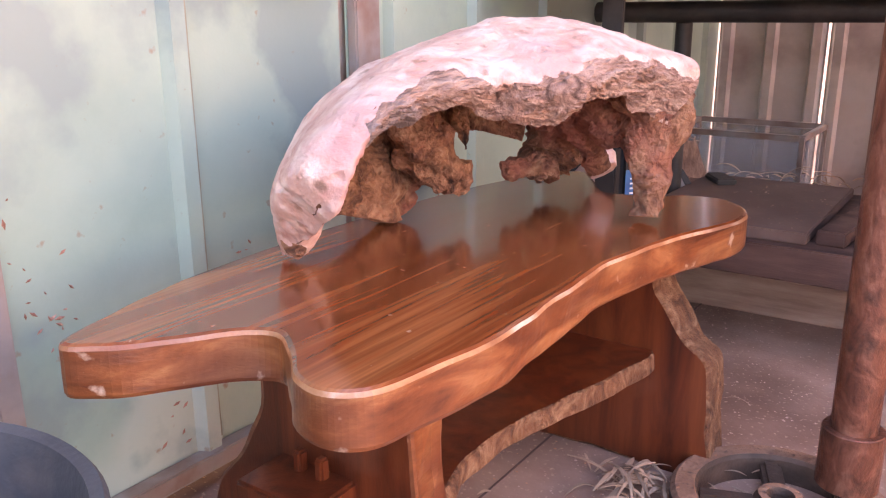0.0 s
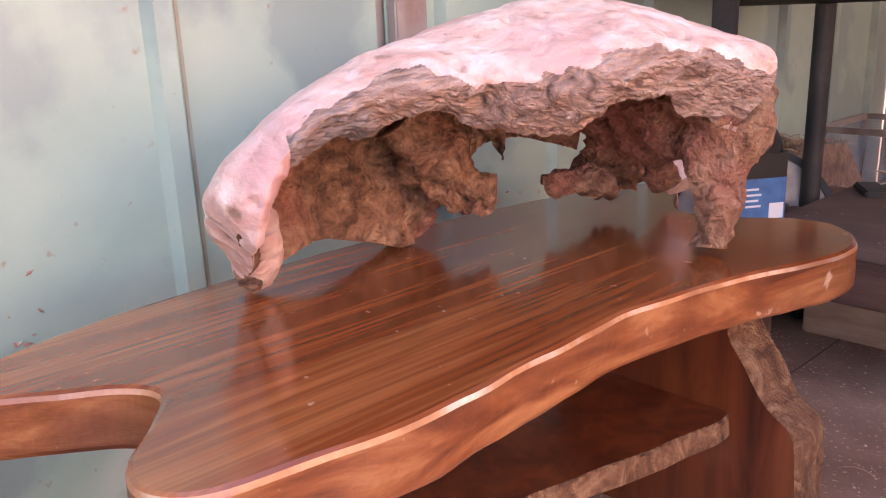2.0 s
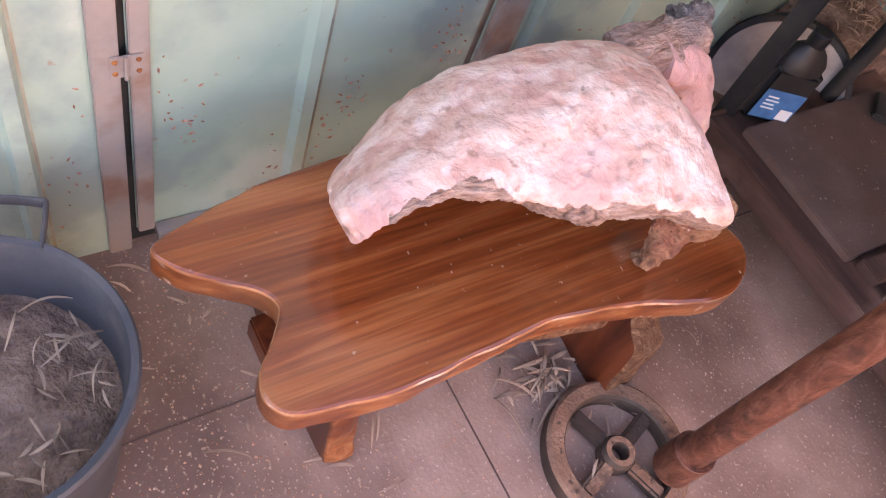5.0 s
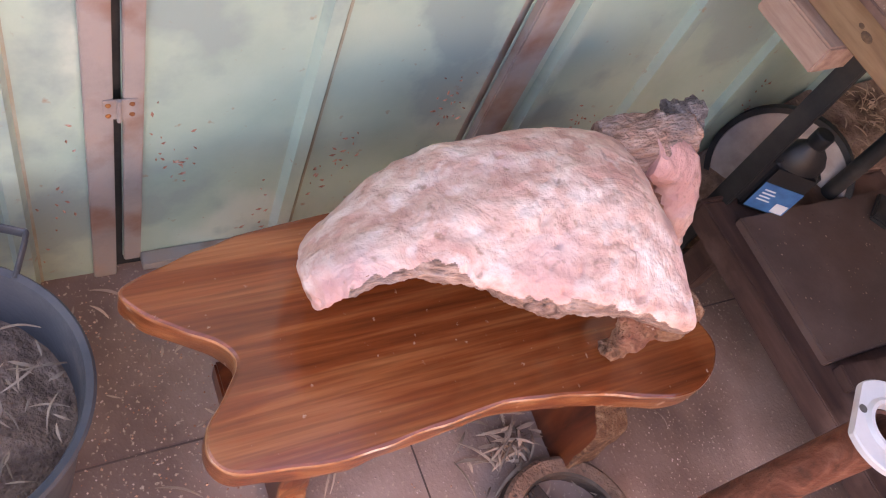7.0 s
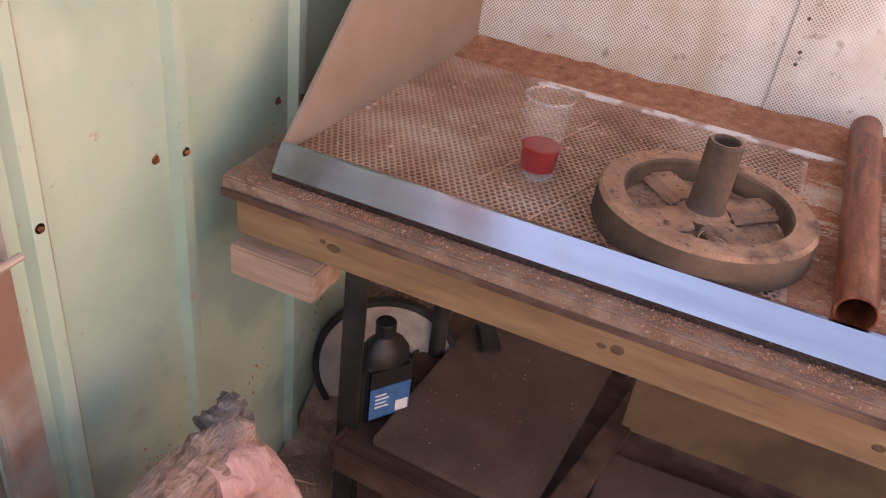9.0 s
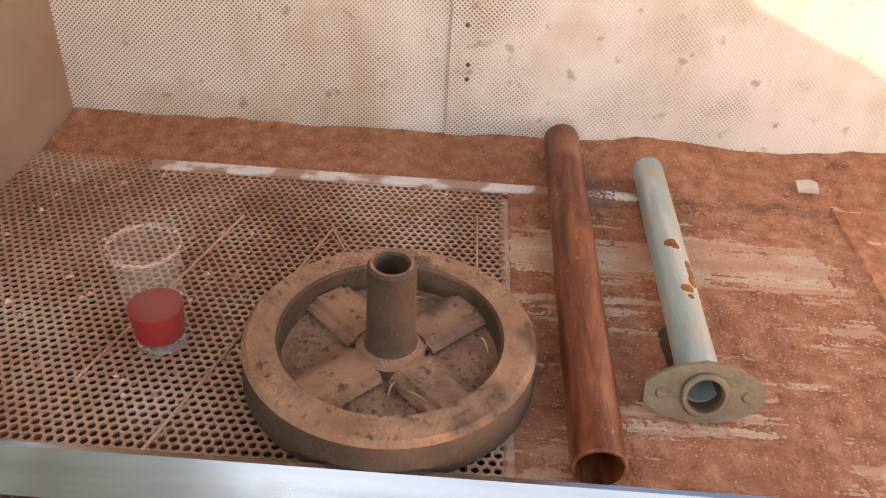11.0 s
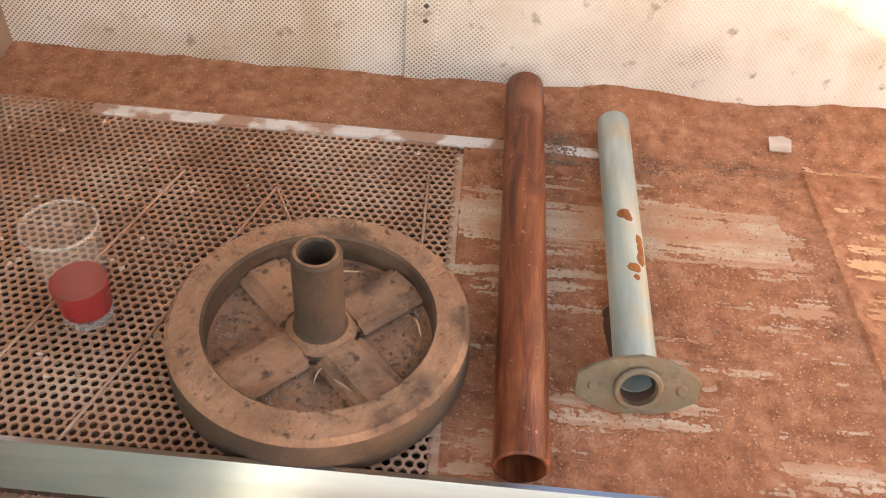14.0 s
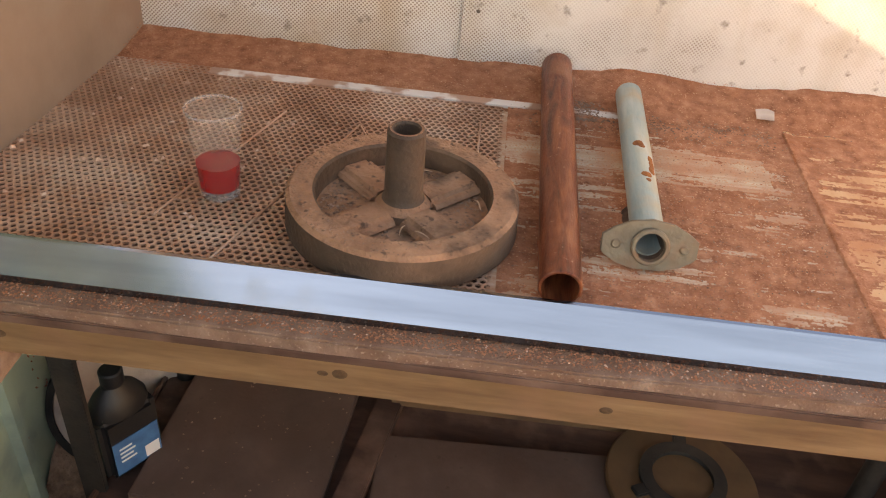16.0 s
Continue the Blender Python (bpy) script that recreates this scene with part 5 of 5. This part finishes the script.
for i in range(gx + 1):
    x = 0.858 + (L - 0.866) * i / gx
    col = []
    for j in range(gy + 1):
        y = 0.062 + 0.56 * j / gy
        streak = noise.fractal(Vector((x * 6.0, y * 62.0, 3.3)), 0.8, 2.0, 4)
        patch = noise.fractal(Vector((x * 7, y * 7, 8.1)), 1.0, 2.0, 4)
        grain = noise.noise(Vector((x * 190, y * 190, 1.0))) + 0.8 * noise.noise(Vector((x * 60, y * 320, 2.0)))
        clear = math.exp(-((y - 0.465) / 0.040) ** 2) * (1.0 if 0.86 < x < 1.30 else 0.2)
        h = 0.0013 + 0.0021 * patch + 0.0026 * streak + 0.0013 * grain - 0.0050 * clear
        h += 0.003 * math.exp(-((x - 1.355) / 0.022) ** 2) + 0.004 * math.exp(-((y - 0.60) / 0.02) ** 2)
        base = 0.940 if x < 1.357 else 0.944
        h -= 0.0012 if x > 1.37 else 0.0
        col.append(bm.verts.new((x, y, base + max(-0.003, min(0.009, h)))))
    grid.append(col)
for i in range(gx):
    for j in range(gy):
        bm.faces.new((grid[i][j], grid[i + 1][j], grid[i + 1][j + 1], grid[i][j + 1]))
part("loose_dust", bm, DUST, bench, "patchy red sawdust wiped in streaks", True)
# Thin rods added to stand for fold and seam lines in the grate.
for a, b in (((-0.568, 1.765), (-0.488, 2.117)), ((-0.459, 1.675), (-0.355, 2.107)), ((-0.355, 2.107), (-0.300, 2.012)), ((-0.155, 2.175), (-0.14, 1.991))):
    whole("wire", rod((*a, 0.9432), (*b, 0.9432), 0.0019, 8), MESHM, "thin rod standing for a fold line in the grate", "wire")
# joints in the concrete
whole("floor_joint", box(-0.6225, -0.619, -2.0, 3.2, 0.0, 0.001, 0), BOARD, "dirt-filled joint in the concrete floor", "floor joint", kind="structure")
whole("floor_joint", box(-0.618, 2.4, 0.945, 0.9485, 0.0, 0.001, 0), BOARD, "dirt-filled joint in the concrete floor", "floor joint", kind="structure")
crumbs("wheel_dirt", "dirt and crumbs caught in the wheel", 700, lambda: (lambda a, q: (-0.230 + q * math.cos(a), 1.847 + q * math.sin(a), 0.9605))(rng.uniform(0, 6.283), 0.045 + 0.072 * rng.random() ** 0.5), 0.001, 0.004, SOIL)
crumbs("tub_rim_grit", "grit scattered round the tub", 500, lambda: (rng.uniform(-0.95, -0.2), rng.uniform(0.1, 0.7), 0.0), 0.0008, 0.0025, DUST)
crumbs("board_crumbs", "dark crumbs on the dusty board", 120, lambda: (rng.uniform(-0.68, -0.35), rng.uniform(1.79, 2.27), 0.2767), 0.001, 0.0035, SOIL)
crumbs("ledge_crumbs", "fine pale wood chips on the front ledge", 420, lambda: on_bench(0.05 + 1.7 * rng.random(), -0.004 + 0.034 * rng.random(), 0.905), 0.0006, 0.0022, CHIP)
crumbs("grate_chips", "pale bark flakes scattered on the grate", 70, lambda: on_bench(rng.uniform(0.10, 0.84), rng.uniform(0.12, 0.60), 0.9425), 0.002, 0.0065, CHIP)
crumbs("dust_lumps", "coarse dark crumbs in the sawdust", 500, lambda: on_bench(rng.uniform(0.86, 1.5), rng.uniform(0.56, 0.64), 0.944), 0.001, 0.0032, SOIL)
crumbs("rim_dirt", "dark crumbs lying on the wheel rim", 260, lambda: (lambda a, q: (-0.230 + q * math.cos(a), 1.847 + q * math.sin(a), 0.9975))(rng.gauss(4.2, 0.5) if rng.random() < 0.6 else rng.gauss(2.6, 0.5), rng.uniform(0.130, 0.156)), 0.0005, 0.0017, SOIL)
crumbs("dust_grains", "loose red sawdust grains on the tin sheet", 5200, lambda: on_bench(rng.uniform(0.87, 1.76), 0.07 + 0.56 * rng.random() ** 0.8, 0.9435), 0.0006, 0.0019, GRAIN)
crumbs("bank_grains", "coarse sawdust grains on the bank", 2600, lambda: (lambda x, q: on_bench(x, 0.62 + 0.13 * q, 0.942 + 0.022 * q ** 1.5 + 0.02 * max(0, x - 0.7) * q))(rng.uniform(0.08, 1.76), rng.random()), 0.0007, 0.0022, DUST)
crumbs("ledge_grains", "red sawdust grains on the front ledge", 2600, lambda: on_bench(0.02 + 1.74 * rng.random(), -0.007 + 0.038 * rng.random(), 0.905), 0.0006, 0.0018, DUST)
crumbs("pipe_side_dirt", "dark crumbs heaped beside the rusty pipe", 420, lambda: on_bench(rng.gauss(1.0, 0.018), rng.uniform(0.585, 0.70), 0.945), 0.001, 0.0035, SOIL)
crumbs("tin_edge_dirt", "dark crumbs along the edge of the tin sheet", 520, lambda: on_bench(rng.uniform(0.90, 1.36), rng.gauss(0.603, 0.006), 0.944), 0.0008, 0.003, SOIL)
fx, fy, fz = on_bench(1.335, 0.672, 0.957)
whole("paint_flake", prism([(-0.020, -0.014), (0.013, -0.016), (0.018, 0.008), (0.006, 0.015), (-0.017, 0.012)], pose(0, 0, 0, 16, 0, 0), 0.002, 0.0005), [STONE, STONE], "pale flake of paint lying on the sawdust", "flake", (fx, fy, fz), 8)
crumbs("dark_grains", "dark sawdust grains on the tin sheet", 2600, lambda: on_bench(rng.uniform(0.87, 1.76), 0.07 + 0.56 * rng.random(), 0.9435), 0.0006, 0.0018, SOIL)
crumbs("bank_crumbs", "mixed pale grains on the sawdust bank", 1800, lambda: (lambda x, q: on_bench(x, 0.62 + 0.13 * q, 0.944 + 0.022 * q ** 1.5 + 0.02 * max(0, x - 0.7) * q))(rng.uniform(0.08, 1.76), rng.random()), 0.0006, 0.002, GRAIN)
crumbs("floor_shavings", "golden wood shavings strewn over the floor", 800, lambda: (lambda x, y: (x, y, 0.0))(rng.gauss(-0.55, 0.28), rng.gauss(0.5, 0.3)), 0.001, 0.0034, GRAIN)
